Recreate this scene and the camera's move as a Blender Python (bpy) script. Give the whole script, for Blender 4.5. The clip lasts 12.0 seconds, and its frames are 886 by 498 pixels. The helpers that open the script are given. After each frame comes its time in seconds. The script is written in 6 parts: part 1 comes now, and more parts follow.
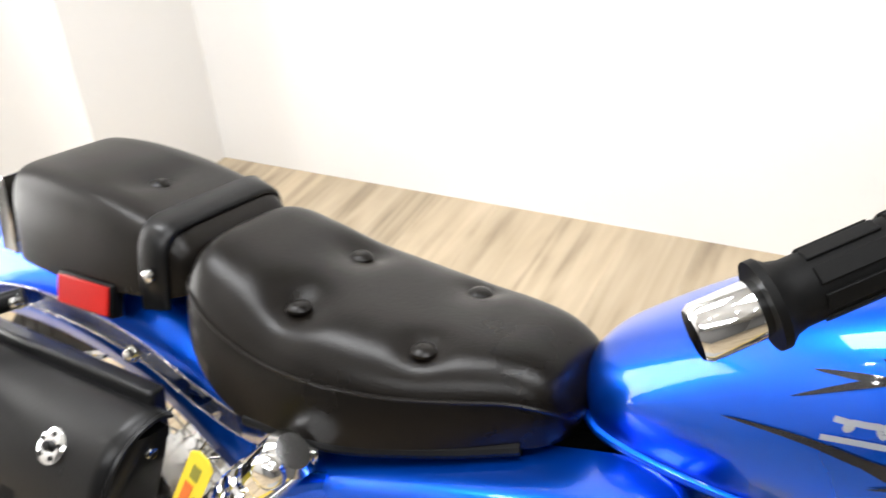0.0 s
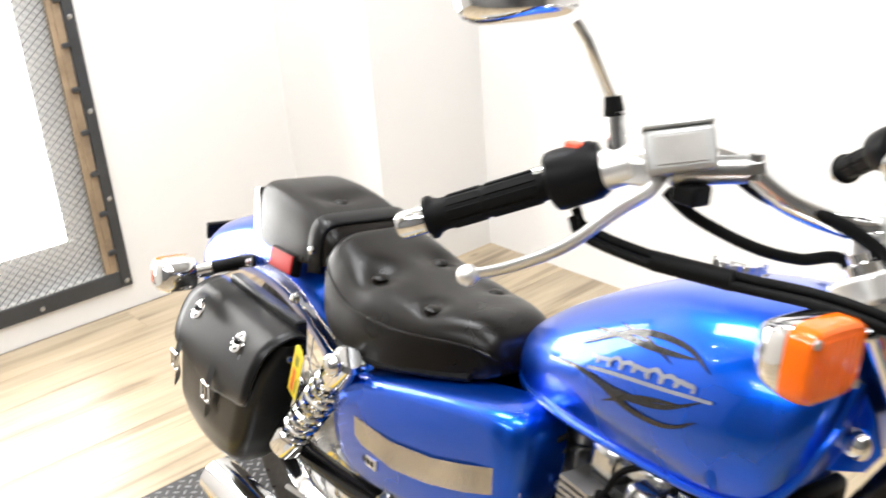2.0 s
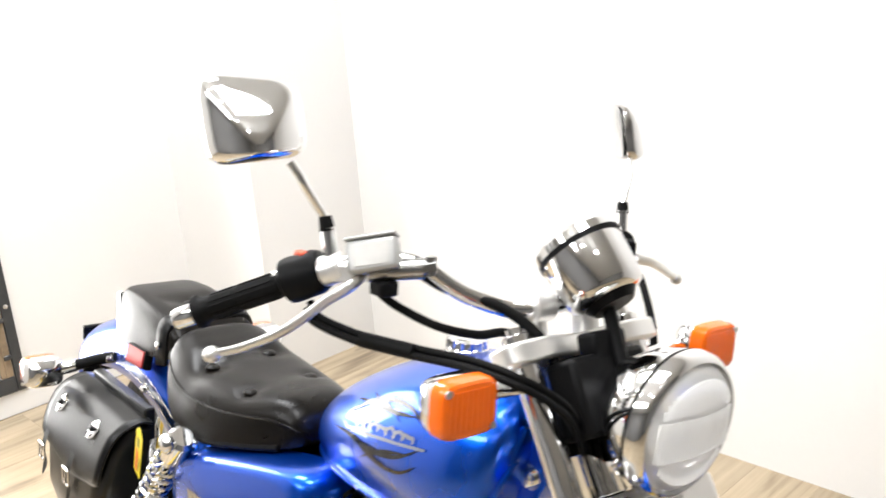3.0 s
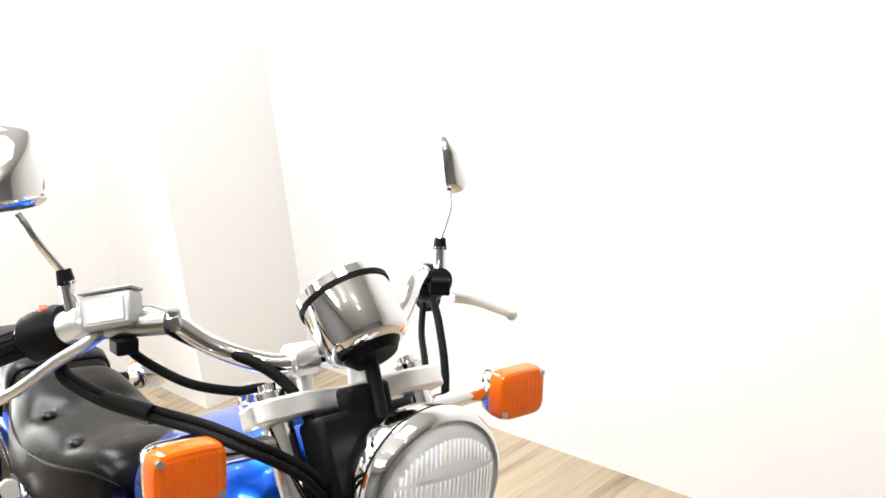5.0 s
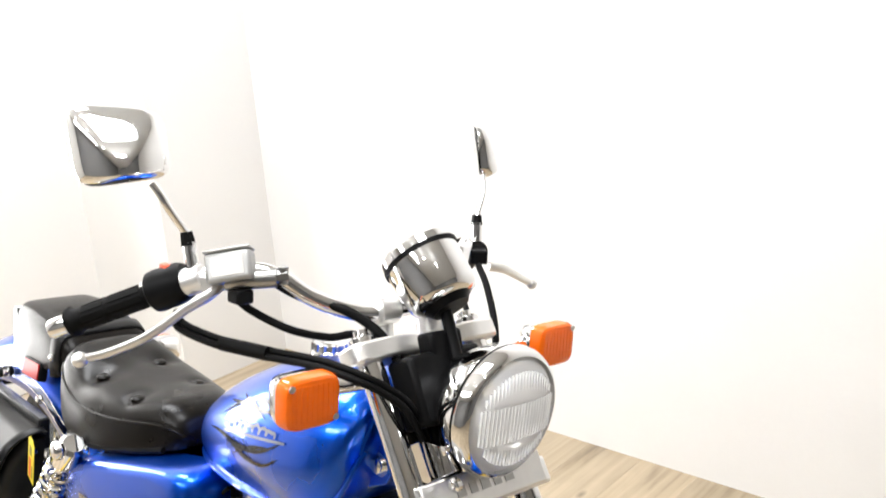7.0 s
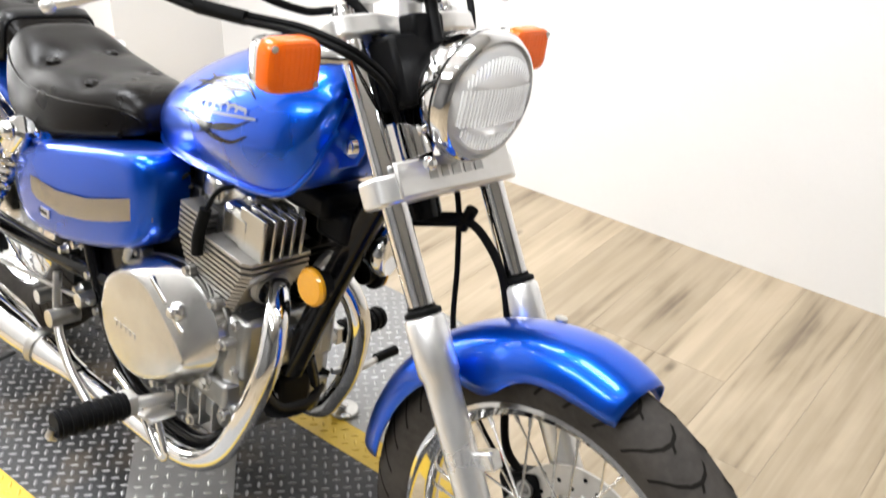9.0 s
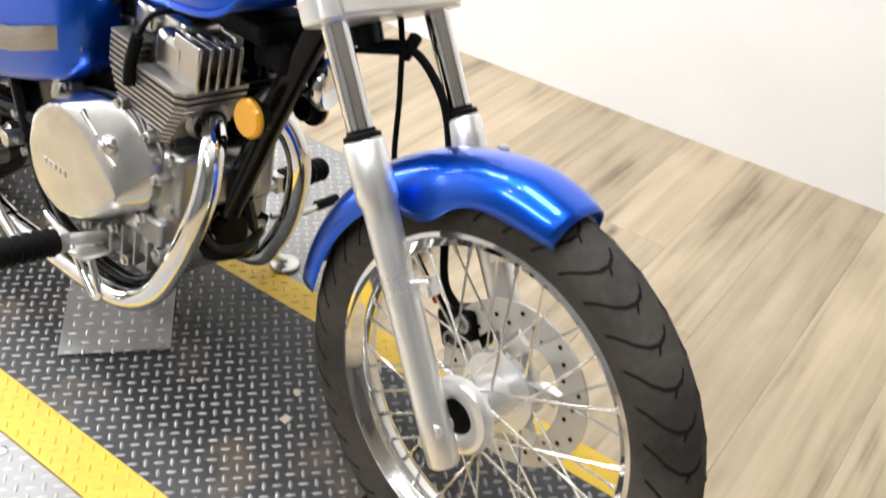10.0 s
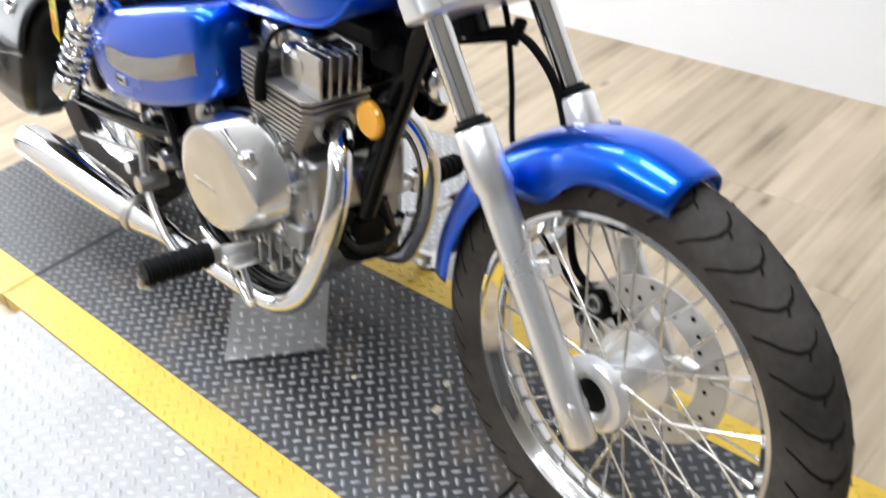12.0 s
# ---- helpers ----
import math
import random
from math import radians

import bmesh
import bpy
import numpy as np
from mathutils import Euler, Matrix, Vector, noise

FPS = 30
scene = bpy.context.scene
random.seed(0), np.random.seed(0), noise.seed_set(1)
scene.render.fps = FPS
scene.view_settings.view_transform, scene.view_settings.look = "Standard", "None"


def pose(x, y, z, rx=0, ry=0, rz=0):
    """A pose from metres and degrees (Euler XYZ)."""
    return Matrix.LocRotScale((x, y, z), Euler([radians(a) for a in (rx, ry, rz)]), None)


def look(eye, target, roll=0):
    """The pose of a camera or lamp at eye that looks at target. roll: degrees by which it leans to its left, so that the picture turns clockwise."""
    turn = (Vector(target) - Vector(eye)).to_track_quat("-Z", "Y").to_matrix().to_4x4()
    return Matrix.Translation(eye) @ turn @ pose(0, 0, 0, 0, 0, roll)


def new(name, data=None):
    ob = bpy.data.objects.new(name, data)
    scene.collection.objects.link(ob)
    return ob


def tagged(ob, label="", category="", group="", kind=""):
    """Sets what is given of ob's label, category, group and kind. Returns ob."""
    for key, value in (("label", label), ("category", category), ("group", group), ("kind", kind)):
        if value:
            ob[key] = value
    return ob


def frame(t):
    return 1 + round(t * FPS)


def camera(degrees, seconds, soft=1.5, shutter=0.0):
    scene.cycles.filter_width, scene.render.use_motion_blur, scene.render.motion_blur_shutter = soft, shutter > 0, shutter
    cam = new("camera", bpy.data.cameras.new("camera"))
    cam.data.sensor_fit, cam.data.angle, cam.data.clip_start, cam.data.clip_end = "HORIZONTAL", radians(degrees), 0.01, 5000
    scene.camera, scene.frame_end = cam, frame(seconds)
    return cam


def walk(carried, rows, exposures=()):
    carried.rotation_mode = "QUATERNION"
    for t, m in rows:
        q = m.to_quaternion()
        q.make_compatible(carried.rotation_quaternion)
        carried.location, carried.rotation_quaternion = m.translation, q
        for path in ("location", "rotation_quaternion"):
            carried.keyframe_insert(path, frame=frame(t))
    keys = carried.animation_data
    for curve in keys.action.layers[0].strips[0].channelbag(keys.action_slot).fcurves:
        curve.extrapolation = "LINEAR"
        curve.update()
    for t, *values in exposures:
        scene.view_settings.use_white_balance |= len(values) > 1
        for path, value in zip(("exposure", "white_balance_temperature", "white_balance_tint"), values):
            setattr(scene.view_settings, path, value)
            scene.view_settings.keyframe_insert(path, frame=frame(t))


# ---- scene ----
cam = camera(49.8, 12.0, soft=1.65, shutter=0.4)
PATH = [
    (0, (0.792, -0.64, 1.24), (0.01, 0.854, 0.165), -4.4),
    (0.3, (0.831, -0.652, 1.224), (-0.153, 0.774, 0.225), -3.9),
    (0.5, (0.867, -0.705, 1.239), (-0.231, 0.696, 0.328), -3.4),
    (0.7, (0.924, -0.767, 1.252), (-0.295, 0.527, 0.334), -4.1),
    (1, (1.008, -0.827, 1.283), (-0.302, 0.429, 0.442), -3.7),
    (1.5, (1.224, -0.8, 1.299), (-0.213, 0.312, 0.467), -0.1),
    (2, (1.412, -0.816, 1.311), (-0.013, 0.354, 0.539), -4.4),
    (2.5, (1.582, -0.902, 1.358), (0.251, 0.451, 0.728), -2.5),
    (3, (1.744, -0.823, 1.38), (0.363, 0.498, 0.791), -4.6),
    (3.5, (1.837, -0.675, 1.357), (0.431, 0.64, 0.814), -5.5),
    (3.7, (1.854, -0.643, 1.36), (0.457, 0.687, 0.833), -5.6),
    (5.3, (1.891, -0.563, 1.374), (0.496, 0.753, 0.805), -6.1),
    (5.5, (1.895, -0.558, 1.37), (0.48, 0.738, 0.809), -5.8),
    (6, (1.908, -0.577, 1.36), (0.429, 0.626, 0.755), -7.0),
    (6.5, (1.922, -0.699, 1.384), (0.558, 0.648, 0.815), -6.5),
    (6.7, (1.915, -0.776, 1.407), (0.59, 0.62, 0.864), -5.6),
    (8.3, (1.888, -0.905, 1.359), (0.787, 0.534, 0.512), 0.8),
    (8.5, (1.881, -0.909, 1.342), (0.788, 0.512, 0.455), 1.6),
    (9, (1.882, -0.912, 1.304), (0.828, 0.456, 0.296), 1.8),
    (9.5, (1.893, -0.913, 1.26), (0.936, 0.454, 0.159), 4.9),
    (10, (1.911, -0.926, 1.217), (1.02, 0.421, 0.038), 5.3),
    (10.5, (1.941, -0.939, 1.172), (1.141, 0.359, -0.123), 4.4),
    (11, (1.961, -0.926, 1.147), (1.197, 0.341, -0.2), 2.9),
    (11.5, (1.972, -0.938, 1.156), (1.034, 0.255, -0.147), -1.8),
    (12, (1.977, -0.9, 1.21), (0.805, 0.214, 0.033), -7.0),
]
walk(cam, [(t, look(e, g, r)) for t, e, g, r in PATH], [(0, 0.13, 6500, 10), (6.7, 0.09, 6500, 10), (8.3, 0.12, 6400, 10), (9.5, 0.13, 6400, 10), (10.8, 0.10, 6480, 10), (12, 0.04, 5980, 10)])

# ---- light: white ceiling panels of a bright photo bay, dim neutral surroundings ----
world = bpy.data.worlds.new("bay_world")
scene.world = world
world.use_nodes = True
world.node_tree.nodes["Background"].inputs["Color"].default_value = (1.0, 1.0, 1.0, 1)
world.node_tree.nodes["Background"].inputs["Strength"].default_value = 0.3
scene.view_settings.exposure = 0.0


def panel_lamp(x, y, z, sx, sy, watts, target=None, colour=(0.985, 1.0, 1.025)):
    data = bpy.data.lights.new("ceiling_panel_light", "AREA")
    data.shape, data.size, data.size_y, data.energy, data.color = "RECTANGLE", sx, sy, watts, colour
    ob = new("ceiling_panel_light", data)
    ob.matrix_world = look((x, y, z), target or (x, y + 0.001, 0))
    return ob


panel_lamp(-0.5, 0.1, 2.72, 1.2, 0.6, 50)
panel_lamp(1.3, -0.2, 2.72, 1.2, 0.6, 38)
panel_lamp(0.6, -2.4, 2.72, 2.4, 0.6, 60)


def spot_bulb(x, y):
    data = bpy.data.lights.new("ceiling_spot_bulb", "POINT")
    data.energy, data.shadow_soft_size, data.color = 6.5, 0.03, (1.0, 0.99, 0.97)
    ob = new("ceiling_spot_bulb", data)
    ob.location = (x, y, 2.6)


for _x, _y in ((0.2, -1.3), (1.2, -1.25), (2.1, -1.35), (1.7, -0.4), (2.6, -0.6), (-0.53, 0.07), (-1.2, -1.45), (-1.0, -0.75), (0.6, -0.45), (0.7, -2.3), (1.8, -2.4), (-0.3, -2.2)):
    spot_bulb(_x, _y)

# ---- materials ----
def material(name, colour, rough=0.5, metal=0.0, var=0.12, scale=6.0, bump=0.0, bump_scale=80.0, coat=0.0, rough_var=0.1, fine=90.0, spec=0.5):
    """Principled surface with colour variation at two scales, uneven gloss and fine relief."""
    m = bpy.data.materials.new(name)
    m.use_nodes = True
    nt = m.node_tree
    bs = nt.nodes["Principled BSDF"]
    bs.inputs["Metallic"].default_value = metal
    bs.inputs["Coat Weight"].default_value = coat
    bs.inputs["Specular IOR Level"].default_value = spec
    bs.inputs["Coat Roughness"].default_value = 0.03
    co = nt.nodes.new("ShaderNodeTexCoord")
    n1 = nt.nodes.new("ShaderNodeTexNoise")
    n1.inputs["Scale"].default_value, n1.inputs["Detail"].default_value = scale, 5
    n2 = nt.nodes.new("ShaderNodeTexNoise")
    n2.inputs["Scale"].default_value, n2.inputs["Detail"].default_value = fine, 3
    for n in (n1, n2):
        nt.links.new(co.outputs["Object"], n.inputs["Vector"])
    add = nt.nodes.new("ShaderNodeMath")
    add.operation = "MULTIPLY_ADD"
    add.inputs[1].default_value = 0.35
    nt.links.new(n2.outputs["Fac"], add.inputs[0])
    nt.links.new(n1.outputs["Fac"], add.inputs[2])
    ramp = nt.nodes.new("ShaderNodeMapRange")
    ramp.inputs["From Min"].default_value, ramp.inputs["From Max"].default_value = 0.4, 0.95
    ramp.inputs["To Min"].default_value, ramp.inputs["To Max"].default_value = 1 - var, 1 + var
    nt.links.new(add.outputs[0], ramp.inputs["Value"])
    mul = nt.nodes.new("ShaderNodeVectorMath")
    mul.operation = "SCALE"
    mul.inputs[0].default_value = colour[:3]
    nt.links.new(ramp.outputs[0], mul.inputs["Scale"])
    nt.links.new(mul.outputs[0], bs.inputs["Base Color"])
    rr = nt.nodes.new("ShaderNodeMapRange")
    rr.inputs["From Min"].default_value, rr.inputs["From Max"].default_value = 0.3, 0.7
    rr.inputs["To Min"].default_value = max(0.0, rough * (1 - rough_var))
    rr.inputs["To Max"].default_value = min(1.0, rough * (1 + rough_var))
    nt.links.new(n1.outputs["Fac"], rr.inputs["Value"])
    nt.links.new(rr.outputs[0], bs.inputs["Roughness"])
    if bump:
        n3 = nt.nodes.new("ShaderNodeTexNoise")
        n3.inputs["Scale"].default_value, n3.inputs["Detail"].default_value = bump_scale, 4
        nt.links.new(co.outputs["Object"], n3.inputs["Vector"])
        b = nt.nodes.new("ShaderNodeBump")
        b.inputs["Strength"].default_value, b.inputs["Distance"].default_value = bump, 0.002
        nt.links.new(n3.outputs["Fac"], b.inputs["Height"])
        nt.links.new(b.outputs["Normal"], bs.inputs["Normal"])
    return m


M_WALL = material("white_wall_paint", (0.79, 0.78, 0.76), 0.55, var=0.02, scale=1.5, bump=0.06, bump_scale=60)
M_CEIL = material("grey_ceiling_paint", (0.55, 0.55, 0.54), 0.8, var=0.02)
M_CHROME = material("chrome", (0.80, 0.80, 0.80), 0.06, 1.0, var=0.03)
M_ALU = material("polished_aluminium", (0.62, 0.615, 0.60), 0.24, 1.0, var=0.06, scale=14)
M_ALU2 = material("painted_engine_silver", (0.40, 0.40, 0.39), 0.30, 0.95, var=0.14, scale=18, bump=0.08, bump_scale=160)
M_FIN = material("cast_cylinder_silver", (0.40, 0.39, 0.37), 0.36, 0.85, var=0.14, scale=20, bump=0.08, bump_scale=200)
M_BLACK = material("gloss_black_frame_paint", (0.004, 0.004, 0.0045), 0.16, var=0.1, spec=0.22)
M_PLASTIC = material("black_plastic", (0.004, 0.004, 0.0043), 0.4, var=0.15, spec=0.09, bump=0.05, bump_scale=300)
M_RUBBER = material("black_rubber", (0.004, 0.004, 0.004), 0.55, var=0.2, spec=0.09, bump=0.08, bump_scale=260)
M_TYRE = material("worn_tyre_rubber", (0.050, 0.045, 0.040), 0.74, var=0.5, spec=0.15, scale=9, bump=0.15, bump_scale=220)
M_LEATHER = material("black_vinyl", (0.0042, 0.0032, 0.0024), 0.30, var=0.6, spec=0.19, scale=7, bump=0.16, bump_scale=420, rough_var=0.15)
M_BAG = material("black_leather", (0.0045, 0.0045, 0.0048), 0.33, var=0.3, spec=0.24, scale=7, bump=0.12, bump_scale=350, rough_var=0.2)
M_STEEL = material("bare_steel", (0.55, 0.54, 0.52), 0.3, 1.0, var=0.1)
M_YELLOW = material("yellow_tag", (0.85, 0.68, 0.03), 0.5, var=0.05)
M_RED_LENS = material("red_reflector", (0.34, 0.006, 0.004), 0.3, var=0.1, spec=0.2)
M_ORANGE = material("amber_lens", (0.93, 0.15, 0.003), 0.14, var=0.08, coat=0.35)
M_AMBER = material("amber_reflector", (0.78, 0.36, 0.012), 0.12, var=0.08, coat=0.6)
M_WHITE_BG = material("white_print", (0.75, 0.75, 0.74), 0.4, var=0.02)


def candy_blue():
    """Metallic blue paint under clear coat, with a faint flake."""
    m = material("metallic_blue_paint", (0.0, 0.086, 0.64), 0.28, 0.9, var=0.04, scale=3, coat=0.85, spec=0.2, rough_var=0.05)
    bs = m.node_tree.nodes["Principled BSDF"]
    bs.inputs["Coat Roughness"].default_value = 0.015
    bs.inputs["Coat IOR"].default_value = 1.45
    return m


M_BLUE = candy_blue()
M_FORK = material("brushed_fork_aluminium", (0.86, 0.86, 0.855), 0.30, 0.82, var=0.05, scale=14)

# ---- mesh helpers ----
def part(name, bm, mat, parent=None, label="", smooth=True, bevel=0.0, angle=40, kind="", category=""):
    """Links a bmesh as one mesh object under a thing or a part."""
    me = bpy.data.meshes.new(name)
    bmesh.ops.recalc_face_normals(bm, faces=bm.faces)
    bm.to_mesh(me)
    bm.free()
    ob = new(name, me)
    for m in (mat if isinstance(mat, (list, tuple)) else [mat]):
        me.materials.append(m)
    if smooth:
        me.shade_smooth()
        me.set_sharp_from_angle(angle=radians(angle))
    if bevel:
        md = ob.modifiers.new("bevel", "BEVEL")
        md.width, md.segments, md.limit_method, md.angle_limit = bevel, 2, "ANGLE", radians(35)
    if parent:
        ob.parent = parent
    return tagged(ob, label, category, "", kind)


def box(bm, x0, x1, y0, y1, z0, z1, m=None):
    g = bmesh.ops.create_cube(bm, size=1.0)
    mt = Matrix.Translation(((x0 + x1) / 2, (y0 + y1) / 2, (z0 + z1) / 2)) @ Matrix.Diagonal((abs(x1 - x0), abs(y1 - y0), abs(z1 - z0), 1))
    bmesh.ops.transform(bm, matrix=(m or Matrix()) @ mt, verts=g["verts"])
    return g["verts"]


def axis_frame(a, b):
    a, b = Vector(a), Vector(b)
    q = (b - a).to_track_quat("Z", "Y").to_matrix().to_4x4()
    return Matrix.Translation(a) @ q, (b - a).length


def rod(bm, a, b, r0, r1=None, seg=20, caps=True):
    m, ln = axis_frame(a, b)
    g = bmesh.ops.create_cone(bm, cap_ends=caps, segments=seg, radius1=r0, radius2=r0 if r1 is None else r1, depth=ln)
    bmesh.ops.transform(bm, matrix=m @ Matrix.Translation((0, 0, ln / 2)), verts=g["verts"])
    return g["verts"]


def lathe(bm, a, b, profile, seg=32):
    """Turns a profile of (distance along a-b in metres, radius) round the axis a-b."""
    m, _ = axis_frame(a, b)
    rings = []
    for d, r in profile:
        if r < 1e-5:
            rings.append([bm.verts.new(m @ Vector((0, 0, d)))])
        else:
            rings.append([bm.verts.new(m @ Vector((r * math.cos(k * math.tau / seg), r * math.sin(k * math.tau / seg), d))) for k in range(seg)])
    for p, q in zip(rings, rings[1:]):
        for k in range(seg):
            k2 = (k + 1) % seg
            if len(p) == 1 and len(q) > 1:
                bm.faces.new((p[0], q[k], q[k2]))
            elif len(q) == 1 and len(p) > 1:
                bm.faces.new((p[k], p[k2], q[0]))
            elif len(p) > 1:
                bm.faces.new((p[k], p[k2], q[k2], q[k]))


def spline(points, n=8):
    """Catmull-Rom points through the given ones."""
    p = [Vector(v) for v in points]
    p = [p[0] * 2 - p[1]] + p + [p[-1] * 2 - p[-2]]
    out = []
    for i in range(1, len(p) - 2):
        a, b, c, d = p[i - 1:i + 3]
        for k in range(n):
            t = k / n
            out.append(0.5 * ((2 * b) + (c - a) * t + (2 * a - 5 * b + 4 * c - d) * t * t + (3 * b - a - 3 * c + d) * t ** 3))
    out.append(p[-2])
    return out


def pipe(bm, points, r, n=8, seg=14, caps=True, r_end=None, flat=1.0, smooth_path=True):
    """A tube along a smooth path."""
    pts = spline(points, n) if smooth_path else [Vector(v) for v in points]
    up = Vector((0.0123, 0.031, 1.0)).normalized()
    rings = []
    for i, c in enumerate(pts):
        d = (pts[min(i + 1, len(pts) - 1)] - pts[max(i - 1, 0)]).normalized()
        u = up - d * up.dot(d)
        if u.length < 0.05:
            u = Vector((1, 0, 0)) - d * d.x
        u.normalize()
        up = u
        w = d.cross(u)
        rr = r if r_end is None else r + (r_end - r) * i / (len(pts) - 1)
        rings.append([bm.verts.new(c + u * (rr * math.cos(k * math.tau / seg)) + w * (rr * flat * math.sin(k * math.tau / seg))) for k in range(seg)])
    for p, q in zip(rings, rings[1:]):
        for k in range(seg):
            bm.faces.new((p[k], p[(k + 1) % seg], q[(k + 1) % seg], q[k]))
    if caps:
        bm.faces.new(rings[0][::-1])
        bm.faces.new(rings[-1])


def loft(bm, rings, close_ends=True, cyclic=True):
    vs = [[bm.verts.new(v) for v in r] for r in rings]
    n = len(vs[0])
    for p, q in zip(vs, vs[1:]):
        for k in range(n if cyclic else n - 1):
            bm.faces.new((p[k], p[(k + 1) % n], q[(k + 1) % n], q[k]))
    if close_ends:
        bm.faces.new(vs[0][::-1])
        bm.faces.new(vs[-1])
    return vs


def lerp_table(table, x):
    """Smooth interpolation in rows of (key, value, value, ...)."""
    if x <= table[0][0]:
        return table[0][1:]
    for a, b in zip(table, table[1:]):
        if x <= b[0]:
            t = (x - a[0]) / (b[0] - a[0])
            return tuple(p + (q - p) * t for p, q in zip(a[1:], b[1:]))
    return table[-1][1:]


def smooth_table(table, n=24):
    """The rows resampled along a Catmull-Rom curve, each column on its own."""
    out = []
    for i in range(len(table) - 1):
        a, b, c, d = table[max(i - 1, 0)], table[i], table[i + 1], table[min(i + 2, len(table) - 1)]
        for k in range(n):
            t = k / n
            out.append(tuple(0.5 * (2 * q + (r - p) * t + (2 * p - 5 * q + 4 * r - s) * t * t + (3 * q - p - 3 * r + s) * t ** 3) for p, q, r, s in zip(a, b, c, d)))
    out.append(tuple(table[-1]))
    return out


def thing(name, label, category, group=""):
    return tagged(new(name), label, category, group)


# ---- the bay: floor, walls, ceiling (metres; the lift's long side runs along x) ----
FLOOR_Z = -0.04
WALL_Y = 1.385
WALL_X = -1.525
COL_X, COL_Y = -0.99, 0.92
GATE_Y, GATE_Z, GATE_Y0, GATE_Z1 = 0.238, 0.045, -0.80, 2.0   # outer edges of the mesh frame on the rear wall


def slab(name, x0, x1, y0, y1, z0, z1, mat, label, category):
    bm = bmesh.new()
    box(bm, x0, x1, y0, y1, z0, z1)
    return part(name, bm, mat, None, label, smooth=False, kind="structure", category=category)


floor = slab("floor", -1.7, 5.2, -4.2, 1.5, FLOOR_Z - 0.1, FLOOR_Z - 0.003, material("floor_underlay", (0.12, 0.09, 0.06), 0.8), "light oak plank floor with dark grain and knots", "floor")
slab("wall_back", -1.7, 5.2, WALL_Y, WALL_Y + 0.12, FLOOR_Z, 2.9, M_WALL, "smooth white painted wall behind the motorcycle", "wall")
# added walls out of view, kept dark so chrome and paint reflect less white
M_DARK_SURROUND = material("dark_grey_surround", (0.17, 0.17, 0.17), 0.6, var=0.05, scale=1.5, bump=0.05)
slab("wall_side_unseen", 5.0, 5.12, -4.2, WALL_Y, FLOOR_Z, 2.9, M_DARK_SURROUND, "unseen dark grey wall added to darken reflections", "wall")
slab("wall_front_unseen", -1.7, 5.0, -4.2, -4.08, FLOOR_Z, 2.9, M_DARK_SURROUND, "unseen dark grey wall added to darken reflections", "wall")
slab("wall_chase", WALL_X, COL_X, COL_Y, WALL_Y, FLOOR_Z, 2.9, M_WALL, "cream-white boxed-out corner of the wall", "wall")
# unseen ceiling closing the room; its grey sets how bright reflections look
slab("ceiling", -1.7, 5.2, -4.2, 1.5, 2.9, 3.0, M_CEIL, "unseen pale grey ceiling closing the bay", "ceiling")
bm = bmesh.new()
for y0, y1, z0, z1 in ((-4.08, GATE_Y0 + 0.05, FLOOR_Z, 2.9), (GATE_Y - 0.05, COL_Y, FLOOR_Z, 2.9),
                       (GATE_Y0 + 0.05, GATE_Y - 0.05, FLOOR_Z, GATE_Z + 0.05), (GATE_Y0 + 0.05, GATE_Y - 0.05, GATE_Z1 - 0.05, 2.9)):
    box(bm, WALL_X - 0.12, WALL_X, y0, y1, z0, z1)
part("wall_rear", bm, M_WALL, None, "cream-white painted wall with a mesh-covered opening", smooth=False, kind="structure", category="wall")

# painted reveal boards just inside the opening
M_REVEAL = material("white_reveal_board", (0.74, 0.74, 0.73), 0.6, var=0.05)
slab("trim_reveal_low", WALL_X - 0.050, WALL_X - 0.040, GATE_Y0 + 0.05, GATE_Y - 0.05, GATE_Z + 0.05, GATE_Z + 0.19, M_REVEAL, "white board at the foot of the opening", "trim")
slab("trim_reveal_side", WALL_X - 0.050, WALL_X - 0.040, GATE_Y - 0.16, GATE_Y - 0.05, GATE_Z + 0.192, GATE_Z1 - 0.05, M_REVEAL, "white board at the side of the opening", "trim")
# bright daylight behind the opening
M_GLOW = bpy.data.materials.new("overcast_daylight")
M_GLOW.use_nodes = True
M_GLOW.node_tree.nodes["Principled BSDF"].inputs["Base Color"].default_value = (0.8, 0.8, 0.8, 1)
M_GLOW.node_tree.nodes["Principled BSDF"].inputs["Emission Color"].default_value = (1.0, 0.99, 0.97, 1)
M_GLOW.node_tree.nodes["Principled BSDF"].inputs["Emission Strength"].default_value = 10.0
slab("backdrop", WALL_X - 0.75, WALL_X - 0.70, GATE_Y0 - 0.9, GATE_Y + 0.9, -0.5, 2.9, M_GLOW, "plain white daylight behind the mesh", "backdrop")


